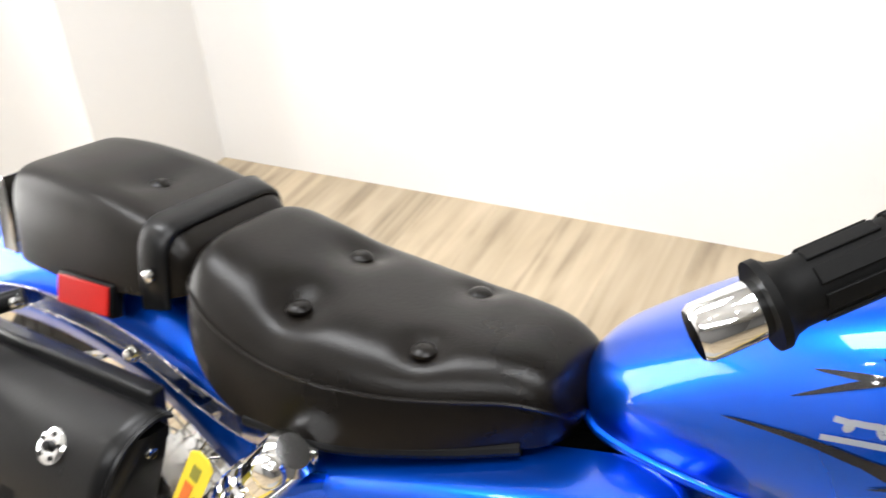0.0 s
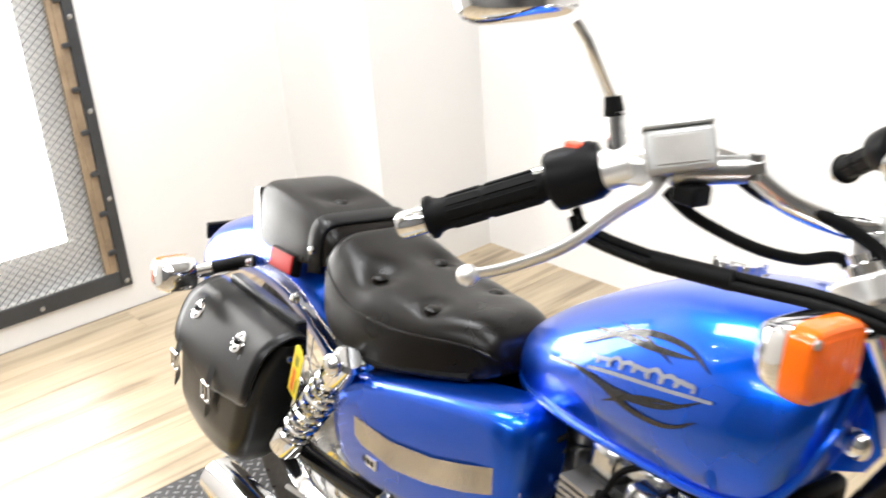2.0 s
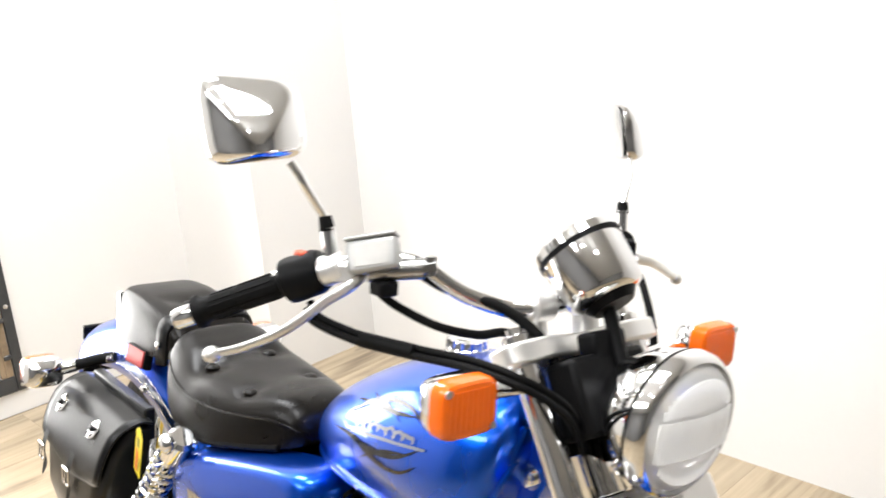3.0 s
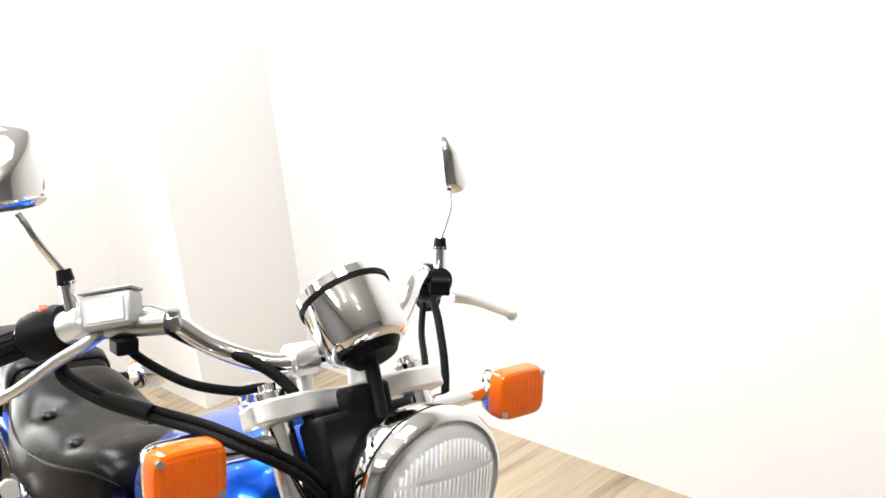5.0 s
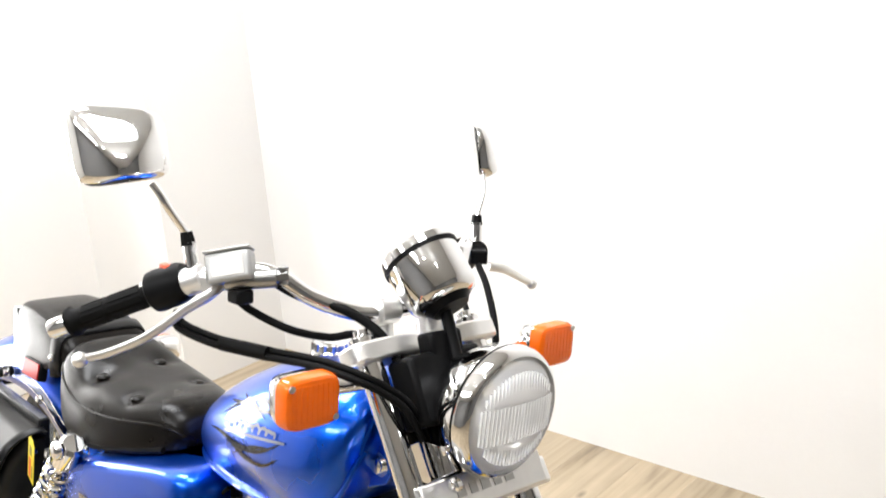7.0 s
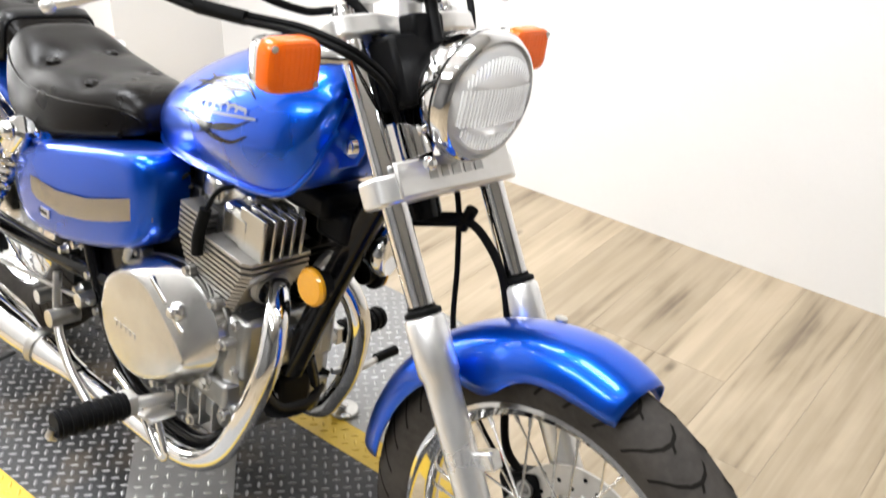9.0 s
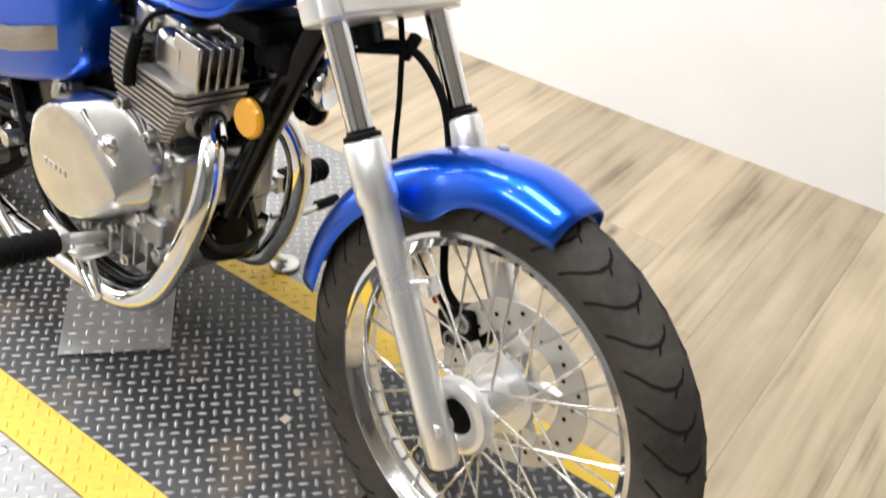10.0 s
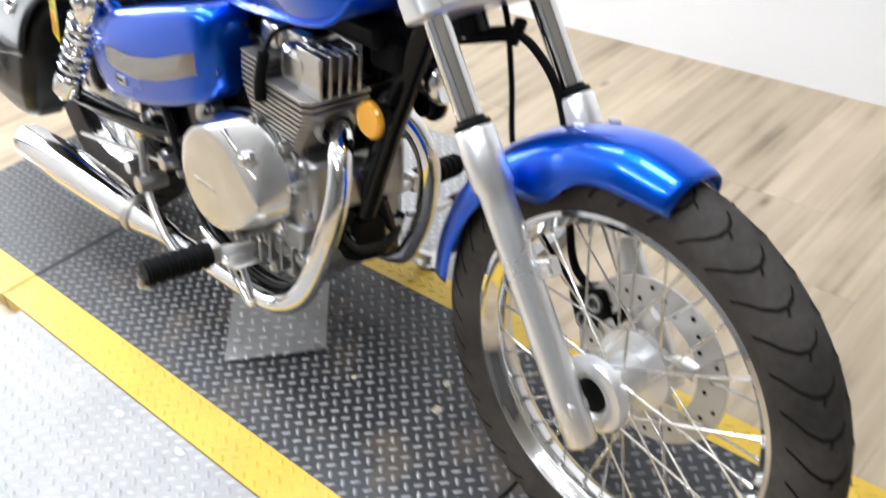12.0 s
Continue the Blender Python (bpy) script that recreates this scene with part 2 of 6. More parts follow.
# ---- oak planks, laid across the bay ----
def oak():
    m = bpy.data.materials.new("oak_plank")
    m.use_nodes = True
    nt = m.node_tree
    bs = nt.nodes["Principled BSDF"]
    geo = nt.nodes.new("ShaderNodeNewGeometry")
    info = nt.nodes.new("ShaderNodeObjectInfo")
    off = nt.nodes.new("ShaderNodeVectorMath")
    off.operation = "MULTIPLY_ADD"
    off.inputs[1].default_value = (1, 1, 1)
    rnd = nt.nodes.new("ShaderNodeVectorMath")
    rnd.operation = "SCALE"
    rnd.inputs[0].default_value = (37.0, 53.0, 11.0)
    nt.links.new(info.outputs["Random"], rnd.inputs["Scale"])
    nt.links.new(geo.outputs["Position"], off.inputs[0])
    nt.links.new(rnd.outputs[0], off.inputs[2])

    def noise_at(sx, sy, detail, scale, dist=0.0):
        mp = nt.nodes.new("ShaderNodeMapping")
        mp.inputs["Scale"].default_value = (sx, sy, 1)
        nt.links.new(off.outputs[0], mp.inputs["Vector"])
        n = nt.nodes.new("ShaderNodeTexNoise")
        n.inputs["Scale"].default_value, n.inputs["Detail"].default_value, n.inputs["Distortion"].default_value = scale, detail, dist
        nt.links.new(mp.outputs[0], n.inputs["Vector"])
        return n

    grain = noise_at(26, 0.9, 6, 1.5, 0.6)
    cloud = noise_at(6.5, 1.6, 4, 1.4, 0.6)
    ramp = nt.nodes.new("ShaderNodeValToRGB")
    ramp.color_ramp.elements[0].position, ramp.color_ramp.elements[0].color = 0.33, (0.185, 0.138, 0.092, 1)
    ramp.color_ramp.elements[1].position, ramp.color_ramp.elements[1].color = 0.63, (0.50, 0.405, 0.285, 1)
    e = ramp.color_ramp.elements.new(0.455)
    e.color = (0.385, 0.306, 0.204, 1)
    mix = nt.nodes.new("ShaderNodeMath")
    mix.operation = "MULTIPLY_ADD"
    mix.inputs[1].default_value = 0.5
    half = nt.nodes.new("ShaderNodeMath")
    half.operation = "MULTIPLY"
    half.inputs[1].default_value = 0.5
    nt.links.new(cloud.outputs["Fac"], half.inputs[0])
    nt.links.new(grain.outputs["Fac"], mix.inputs[0])
    nt.links.new(half.outputs[0], mix.inputs[2])
    nt.links.new(mix.outputs[0], ramp.inputs["Fac"])
    # knots
    mp = nt.nodes.new("ShaderNodeMapping")
    mp.inputs["Scale"].default_value = (1.0, 0.45, 0.0)
    nt.links.new(off.outputs[0], mp.inputs["Vector"])
    v = nt.nodes.new("ShaderNodeTexVoronoi")
    v.inputs["Scale"].default_value = 5.5
    nt.links.new(mp.outputs[0], v.inputs["Vector"])
    kr = nt.nodes.new("ShaderNodeMapRange")
    kr.inputs["From Min"].default_value, kr.inputs["From Max"].default_value = 0.015, 0.075
    kr.inputs["To Min"].default_value, kr.inputs["To Max"].default_value = 0.42, 1.0
    nt.links.new(v.outputs["Distance"], kr.inputs["Value"])
    tone = nt.nodes.new("ShaderNodeMapRange")
    tone.inputs["To Min"].default_value, tone.inputs["To Max"].default_value = 0.88, 1.08
    nt.links.new(info.outputs["Random"], tone.inputs["Value"])
    t2 = nt.nodes.new("ShaderNodeMath")
    t2.operation = "MULTIPLY"
    nt.links.new(kr.outputs[0], t2.inputs[0])
    nt.links.new(tone.outputs[0], t2.inputs[1])
    sc = nt.nodes.new("ShaderNodeVectorMath")
    sc.operation = "SCALE"
    nt.links.new(ramp.outputs["Color"], sc.inputs[0])
    nt.links.new(t2.outputs[0], sc.inputs["Scale"])
    nt.links.new(sc.outputs[0], bs.inputs["Base Color"])
    bs.inputs["Roughness"].default_value = 0.36
    b = nt.nodes.new("ShaderNodeBump")
    b.inputs["Strength"].default_value, b.inputs["Distance"].default_value = 0.12, 0.001
    nt.links.new(grain.outputs["Fac"], b.inputs["Height"])
    nt.links.new(b.outputs["Normal"], bs.inputs["Normal"])
    return m


M_OAK = oak()


# ---- mesh-covered steel frame on the rear wall ----
def mesh_frame():
    root = thing("mesh_frame", "dark steel frame with expanded metal mesh bolted to the wall", "mesh frame")
    root.location = (WALL_X, 0, 0)
    steel = material("dark_painted_steel", (0.05, 0.052, 0.055), 0.5, 0.3, var=0.25, scale=9, bump=0.1)
    rusty = material("tan_weathered_lip", (0.30, 0.22, 0.14), 0.6, var=0.35, scale=14, bump=0.1)
    for y0, y1, z0, z1 in ((GATE_Y - 0.035, GATE_Y, GATE_Z, GATE_Z1), (GATE_Y0, GATE_Y0 + 0.035, GATE_Z, GATE_Z1),
                           (GATE_Y0 + 0.037, GATE_Y - 0.037, GATE_Z, GATE_Z + 0.055), (GATE_Y0 + 0.037, GATE_Y - 0.037, GATE_Z1 - 0.055, GATE_Z1)):
        bm = bmesh.new()
        box(bm, 0.0, 0.014, y0, y1, z0, z1)
        part("frame_bar", bm, steel, root, bevel=0.002)
    bm = bmesh.new()
    box(bm, -0.012, 0.006, GATE_Y - 0.078, GATE_Y - 0.037, GATE_Z + 0.057, GATE_Z1 - 0.06)
    box(bm, 0.006, 0.011, GATE_Y - 0.062, GATE_Y - 0.055, GATE_Z + 0.057, GATE_Z1 - 0.06)
    part("lip", bm, rusty, root, "tan weathered inner strip")
    for k in range(14):
        bm = bmesh.new()
        z = GATE_Z + 0.12 + k * 0.135
        box(bm, 0.003, 0.016, GATE_Y - 0.06, GATE_Y - 0.034, z, z + 0.016)
        part("clip", bm, steel, root, bevel=0.003)
    for y, z in [(GATE_Y - 0.018, GATE_Z + 0.02 + k * 0.288) for k in range(7)] + [(GATE_Y - 0.30 - k * 0.29, GATE_Z + 0.02) for k in range(4)]:
        bm = bmesh.new()
        lathe(bm, (0.012, y, z), (1, y, z), [(0, 0.008), (0.004, 0.0075), (0.006, 0.004), (0.0065, 0)], 14)
        part("bolt", bm, M_STEEL, root)
    # expanded metal: crossing zigzag strands
    bm = bmesh.new()
    dy, dz = 0.030, 0.0125
    ny, nz = int(1.5 / dy), int(1.9 / dz)
    for i in range(nz):
        z = GATE_Z + 0.055 + i * dz
        prev = None
        for j in range(ny * 2 + 1):
            y = GATE_Y - 0.075 - j * dy / 2
            zz = z + (dz / 2 if (i + j) % 2 else -dz / 2) * 0.96
            a = [bm.verts.new((-0.004 + u, y, zz + w)) for u, w in ((0, 0.0015), (0.0028, 0), (0, -0.0015))]
            if prev:
                bm.faces.new((prev[0], a[0], a[1], prev[1]))
                bm.faces.new((prev[1], a[1], a[2], prev[2]))
            prev = a
    part("mesh", bm, material("galvanised_mesh", (0.06, 0.06, 0.06), 0.5, 0.3, var=0.2), root, "grey expanded metal mesh", smooth=False, kind="stuff")


mesh_frame()

# ---- the motorcycle lift: treadplate deck in three sections, yellow edges, bare side wings ----
LY0, LY1, LY2, LY3 = -0.432, -0.350, 0.105, 0.174
LX_REAR, LX_S1, LX_S2, LX_FRONT = -0.45, 0.082, 1.296, 1.85


def treadplate(name, colour, rough, metal, dirt, dirt_colour):
    m = material(name, colour, rough, metal, var=0.12, scale=8, bump=0.05, bump_scale=150)
    nt = m.node_tree
    bs = nt.nodes["Principled BSDF"]
    src = bs.inputs["Base Color"].links[0].from_socket
    geo = nt.nodes.new("ShaderNodeNewGeometry")
    n = nt.nodes.new("ShaderNodeTexNoise")
    n.inputs["Scale"].default_value, n.inputs["Detail"].default_value = 5.0, 7
    nt.links.new(geo.outputs["Position"], n.inputs["Vector"])
    r = nt.nodes.new("ShaderNodeMapRange")
    r.inputs["From Min"].default_value, r.inputs["From Max"].default_value = 0.54, 0.75
    r.inputs["To Min"].default_value, r.inputs["To Max"].default_value = 0.0, dirt
    nt.links.new(n.outputs["Fac"], r.inputs["Value"])
    mx = nt.nodes.new("ShaderNodeMix")
    mx.data_type = "RGBA"
    mx.inputs[7].default_value = (*dirt_colour, 1)
    nt.links.new(r.outputs[0], mx.inputs[0])
    nt.links.new(src, mx.inputs[6])
    nt.links.new(mx.outputs[2], bs.inputs["Base Color"])
    return m


M_DECK = treadplate("black_treadplate", (0.024, 0.0245, 0.026), 0.5, 0.0, 0.8, (0.17, 0.13, 0.085))
M_DECK_LUG = treadplate("worn_tread_lug", (0.24, 0.24, 0.245), 0.35, 0.55, 0.4, (0.16, 0.12, 0.08))
M_YEL = treadplate("yellow_lift_paint", (0.60, 0.40, 0.035), 0.42, 0.0, 0.35, (0.40, 0.28, 0.06))
M_WING = treadplate("bare_treadplate", (0.29, 0.287, 0.281), 0.48, 0.25, 0.3, (0.42, 0.38, 0.31))
M_WING_LUG = treadplate("bare_tread_lug", (0.44, 0.434, 0.425), 0.36, 0.4, 0.2, (0.5, 0.46, 0.4))


def lug_mesh(inside, x0, x1, y0, y1, z, pitch=0.0208, length=0.0185, width=0.0060, height=0.0019):
    """Raised tread bars at right angles to one another, turned by 45 degrees to the deck."""
    bm = bmesh.new()
    s = pitch
    n = int(max(x1 - x0, y1 - y0) / s * 1.5) + 4
    cx, cy = (x0 + x1) / 2, (y0 + y1) / 2
    for i in range(-n, n):
        for j in range(-n, n):
            a, b = i * s, j * s
            px, py = cx + (a - b) * 0.7071, cy + (a + b) * 0.7071
            if not (x0 + 0.008 < px < x1 - 0.008 and y0 + 0.006 < py < y1 - 0.006 and inside(px, py)):
                continue
            ang = radians(45 if (i + j) % 2 else 135)
            c, q = math.cos(ang), math.sin(ang)
            ring = []
            for u, v in ((-length, 0), (-length * 0.45, -width), (length * 0.45, -width), (length, 0), (length * 0.45, width), (-length * 0.45, width)):
                ring.append(bm.verts.new((px + (u * c - v * q) / 2, py + (u * q + v * c) / 2, z)))
            t0 = bm.verts.new((px - length * 0.22 * c, py - length * 0.22 * q, z + height))
            t1 = bm.verts.new((px + length * 0.22 * c, py + length * 0.22 * q, z + height))
            bm.faces.new((ring[0], ring[1], t0))
            bm.faces.new((ring[1], ring[2], t1, t0))
            bm.faces.new((ring[2], ring[3], t1))
            bm.faces.new((ring[3], ring[4], t1))
            bm.faces.new((ring[4], ring[5], t0, t1))
            bm.faces.new((ring[5], ring[0], t0))
    return bm


def prism(bm, outline, z0, z1):
    lo = [bm.verts.new((x, y, z0)) for x, y in outline]
    hi = [bm.verts.new((x, y, z1)) for x, y in outline]
    n = len(outline)
    bm.faces.new(hi)
    bm.faces.new(lo[::-1])
    for k in range(n):
        bm.faces.new((lo[k], lo[(k + 1) % n], hi[(k + 1) % n], hi[k]))


def rounded(x0, x1, y0, y1, corners, seg=8):
    """Outline of a rectangle with radii for its corners (x0y0, x1y0, x1y1, x0y1)."""
    out = []
    for (cx, cy, sx, sy, a0), r in zip(((x0, y0, 1, 1, 180), (x1, y0, -1, 1, 270), (x1, y1, -1, -1, 0), (x0, y1, 1, -1, 90)), corners):
        if r <= 0:
            out.append((cx, cy))
            continue
        for k in range(seg + 1):
            a = radians(a0 + 90 * k / seg)
            out.append((cx + sx * r + r * math.cos(a), cy + sy * r + r * math.sin(a)))
    return out


def inside_outline(outline):
    def test(px, py):
        hit = False
        for (ax, ay), (bx_, by_) in zip(outline, outline[1:] + outline[:1]):
            if (ay > py) != (by_ > py) and px < (bx_ - ax) * (py - ay) / (by_ - ay) + ax:
                hit = not hit
        return hit
    return test


def motorcycle_lift():
    root = thing("motorcycle_lift", "low treadplate motorcycle lift with black deck and yellow edges", "motorcycle lift")
    g = 0.004
    for x0, x1 in ((LX_REAR, LX_S1), (LX_S1, LX_S2), (LX_S2, LX_FRONT)):
        a, b = x0 + g, x1 - g
        bm = bmesh.new()
        box(bm, a, b, LY1, LY2, FLOOR_Z + 0.002, 0.0)
        deck = part("deck_section", bm, M_DECK, root, "black diamond treadplate section", smooth=False)
        part("tread", lug_mesh(lambda x, y: True, a, b, LY1, LY2, 0.0), M_DECK_LUG, deck, "worn raised tread bars", kind="stuff")
        for y0, y1 in ((LY0, LY1 - 0.0005), (LY2 + 0.0005, LY3)):
            bm = bmesh.new()
            box(bm, a, b, y0, y1, FLOOR_Z + 0.002, 0.0)
            edge = part("edge_strip", bm, M_YEL, root, "yellow painted treadplate edge", smooth=False)
            part("tread", lug_mesh(lambda x, y: True, a, b, y0, y1, 0.0), M_YEL, edge, kind="stuff")
    for x in (LX_S1, LX_S2):
        bm = bmesh.new()
        box(bm, x - g, x + g, LY0, LY3, FLOOR_Z + 0.002, -0.006)
        part("hinge_gap", bm, M_BLACK, root, "black gap between deck sections", smooth=False)


motorcycle_lift()


def side_wing(outline, label, bolts):
    root = thing("side_wing", label, "lift wing", "wings of the lift")
    bm = bmesh.new()
    prism(bm, outline, FLOOR_Z + 0.002, -0.002)
    part("plate", bm, M_WING, root, smooth=False)
    xs, ys = [p[0] for p in outline], [p[1] for p in outline]
    part("tread", lug_mesh(inside_outline(outline), min(xs), max(xs), min(ys), max(ys), -0.002), M_WING_LUG, root, kind="stuff")
    for x, y in bolts:
        bm = bmesh.new()
        lathe(bm, (x, y, -0.002), (x, y, 1), [(0, 0.0085), (0.002, 0.008), (0.003, 0.004), (0.002, 0.0035), (0.002, 0)], 14)
        part("screw", bm, M_STEEL, root)


side_wing(rounded(0.17, 1.222, -0.95, LY0 - 0.002, (0.05, 0.22, 0.0, 0.0)), "bare silver treadplate wing beside the black deck",
          [(1.19, -0.455), (0.79, -0.455), (0.44, -0.455), (1.0, -0.455), (0.62, -0.47)])
side_wing(rounded(-0.3, 0.95, LY3 + 0.002, 0.62, (0.0, 0.0, 0.22, 0.0)), "bare silver treadplate wing on the wall side of the deck", [(0.70, 0.20), (0.35, 0.20)])

# loose plate under the engine, bent down at its near edge
bm = bmesh.new()
prism(bm, [(0.672, -0.268), (0.806, -0.125), (0.655, 0.02), (0.52, -0.13)], 0.0025, 0.0055)
plate = part("loose_treadplate", bm, M_WING, None, "loose square of bare treadplate lying on the deck", smooth=False, category="metal plate")
quad = [(0.672, -0.268), (0.806, -0.125), (0.655, 0.02), (0.52, -0.13)]
part("tread", lug_mesh(inside_outline(quad), 0.52, 0.806, -0.268, 0.02, 0.0055, pitch=0.026), M_WING_LUG, plate, kind="stuff")
bm = bmesh.new()
lathe(bm, (0.785, -0.13, 0.0055), (0.785, -0.13, 1), [(0, 0.008), (0.003, 0.007), (0.004, 0)], 12)
part("screw", bm, M_STEEL, plate)
# chips of bare metal and tape on the deck
for x, y, r, s in ((1.085, -0.115, 0.011, 1), (1.055, -0.055, 0.008, 2), (0.905, -0.145, 0.006, 3), (1.13, -0.02, 0.006, 4)):
    random.seed(s)
    bm = bmesh.new()
    prism(bm, [(x + r * random.uniform(0.6, 1.2) * math.cos(a), y + r * random.uniform(0.6, 1.2) * math.sin(a)) for a in np.linspace(0, 6.28, 9)[:-1]], 0.0003, 0.0019)
    part("paint_chip", bm, material("chipped_primer", (0.52, 0.45, 0.34), 0.6), None, "small pale fleck stuck on the black deck", smooth=False, category="debris")

# ---- the motorcycle: x forward from near the rear axle, y to its left, z up, before it leans ----
BIKE = Matrix.Rotation(radians(-6), 4, "Z") @ Matrix.Translation((0, -0.03, 0)) @ Matrix.Rotation(radians(-9.5), 4, "X")
bike = thing("motorcycle", "metallic blue cruiser motorcycle with black seat, leaning on its side stand", "motorcycle")
bike.matrix_world = BIKE
FX, FZ, RX, RZ = 1.478, 0.321, 0.0, 0.315      # axles
M_SPOKE = material("spoke_steel", (0.75, 0.75, 0.74), 0.22, 1.0, var=0.03)
M_DISC = material("brake_disc_steel", (0.62, 0.605, 0.58), 0.36, 0.7, var=0.08, scale=30)
M_WHITE_ALU = material("bright_cast_aluminium", (0.80, 0.79, 0.77), 0.34, 0.85, var=0.05, scale=22, bump=0.05)


def torus_profile(cx, cz, y0, profile, seg=72):
    """A wheel part turned about the axle; profile of (y, radius)."""
    bm = bmesh.new()
    rings = []
    for y, r in profile:
        rings.append([bm.verts.new((cx + r * math.cos(k * math.tau / seg), y0 + y, cz + r * math.sin(k * math.tau / seg))) for k in range(seg)])
    for p, q in zip(rings, rings[1:] + rings[:1]):
        for k in range(seg):
            bm.faces.new((p[k], p[(k + 1) % seg], q[(k + 1) % seg], q[k]))
    return bm


def tyre_section(r_out, width, r_rim, n=15):
    w = width / 2
    pts = []
    for k in range(n):
        a = math.pi * (k / (n - 1)) - math.pi / 2
        y = w * math.sin(a)
        bulge = max(0.0, math.cos(a)) ** 0.72
        pts.append((y * (1.0 if bulge > 0.25 else 0.9), r_rim + 0.006 + (r_out - r_rim - 0.006) * bulge))
    pts[0], pts[-1] = (-w * 0.72, r_rim), (w * 0.72, r_rim)
    return pts


def wire_wheel(name, cx, cz, r_out, width, r_rim, rim_w, spokes, label):
    wheel = part(name, torus_profile(cx, cz, 0, [(-rim_w / 2, r_rim + 0.002), (-rim_w / 2 - 0.002, r_rim - 0.006), (-rim_w * 0.40, r_rim - 0.010), (-rim_w * 0.30, r_rim - 0.020), (-rim_w * 0.14, r_rim - 0.024),
                                            (rim_w * 0.14, r_rim - 0.024), (rim_w * 0.30, r_rim - 0.020), (rim_w * 0.40, r_rim - 0.010), (rim_w / 2 + 0.002, r_rim - 0.006), (rim_w / 2, r_rim + 0.002)]), M_CHROME, bike, label)
    tyre = part("tyre", torus_profile(cx, cz, 0, tyre_section(r_out, width, r_rim), 96), M_TYRE, wheel, "black tyre with worn tread")
    # tread grooves: thin dark strips laid on the crown, groove shade in their colour
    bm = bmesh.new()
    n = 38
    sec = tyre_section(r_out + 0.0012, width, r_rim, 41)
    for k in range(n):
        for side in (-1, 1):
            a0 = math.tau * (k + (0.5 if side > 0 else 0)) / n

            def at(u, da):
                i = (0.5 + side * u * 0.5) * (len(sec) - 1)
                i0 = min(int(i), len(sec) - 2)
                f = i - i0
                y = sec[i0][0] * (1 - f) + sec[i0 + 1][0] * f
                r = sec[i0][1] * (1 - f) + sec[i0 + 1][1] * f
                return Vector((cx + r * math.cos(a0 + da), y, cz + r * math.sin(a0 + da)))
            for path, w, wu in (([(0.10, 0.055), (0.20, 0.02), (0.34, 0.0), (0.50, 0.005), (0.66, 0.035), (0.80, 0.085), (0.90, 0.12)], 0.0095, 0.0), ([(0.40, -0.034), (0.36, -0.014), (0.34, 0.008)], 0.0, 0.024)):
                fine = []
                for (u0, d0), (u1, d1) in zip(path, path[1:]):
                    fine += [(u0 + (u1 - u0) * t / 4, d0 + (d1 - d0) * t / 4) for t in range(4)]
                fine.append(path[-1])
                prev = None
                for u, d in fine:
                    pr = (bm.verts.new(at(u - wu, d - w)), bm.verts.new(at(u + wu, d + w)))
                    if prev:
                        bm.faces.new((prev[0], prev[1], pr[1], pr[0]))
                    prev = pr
    part("tread_groove", bm, material("tread_groove_shade", (0.014, 0.0125, 0.011), 0.9, spec=0.05), tyre, "curved dark strips drawn as shaded tread grooves", kind="stuff")
    for k in range(spokes):
        side = -1 if k % 2 else 1
        cross = 1 if (k // 2) % 2 else -1
        a = math.tau * k / spokes
        ah = a + cross * 0.95
        bm = bmesh.new()
        hub_r = 0.036
        p0 = Vector((cx + hub_r * math.cos(ah), side * 0.036, cz + hub_r * math.sin(ah)))
        p1 = Vector((cx + (r_rim - 0.022) * math.cos(a), side * 0.004, cz + (r_rim - 0.022) * math.sin(a)))
        rod(bm, p0, p1, 0.0019, seg=6)
        rod(bm, p1 + (p0 - p1).normalized() * 0.016, p1, 0.0034, seg=6)
        part("spoke", bm, M_SPOKE, wheel)
    return wheel


front = wire_wheel("front_wheel", FX, FZ, 0.3125, 0.082, 0.237, 0.058, 36, "chrome rim with wire spokes")
bm = bmesh.new()
lathe(bm, (FX, -0.064, FZ), (FX, 1, FZ), [(0.008, 0.012), (0.008, 0.026), (0.0, 0.030), (-0.001, 0.042), (0.002, 0.050), (0.010, 0.054), (0.018, 0.053), (0.024, 0.044), (0.032, 0.028), (0.085, 0.030), (0.090, 0.058), (0.100, 0.060), (0.118, 0.030), (0.118, 0.008)], 36)
part("hub", bm, M_FORK, front, "cast aluminium hub")
# black disc put in the hub's mouth as the shade of its open bore
bm = bmesh.new()
lathe(bm, (FX, -0.0665, FZ), (FX, 1, FZ), [(0.008, 0.0), (0.008, 0.018), (0.0098, 0.025), (0.0099, 0.0)], 24)
part("hub_bore_shade", bm, M_RUBBER, front, "dark disc standing for the shaded hub opening")
bm = torus_profile(FX, FZ, 0.062, [(-0.0022, 0.078), (-0.0022, 0.122), (0.0022, 0.122), (0.0022, 0.078)], 72)
disc = part("brake_disc", bm, M_DISC, front, "drilled steel brake disc")
for k in range(30):
    a = math.tau * k / 30
    r = (0.090, 0.100, 0.110)[k % 3]
    bm = bmesh.new()
    lathe(bm, (FX + r * math.cos(a), 0.0594, FZ + r * math.sin(a)), (FX + r * math.cos(a), 1, FZ + r * math.sin(a)), [(0, 0.0), (0, 0.0036), (0.0053, 0.0036), (0.0053, 0.0)], 8)
    part("drilled_hole", bm, M_BLACK, disc)
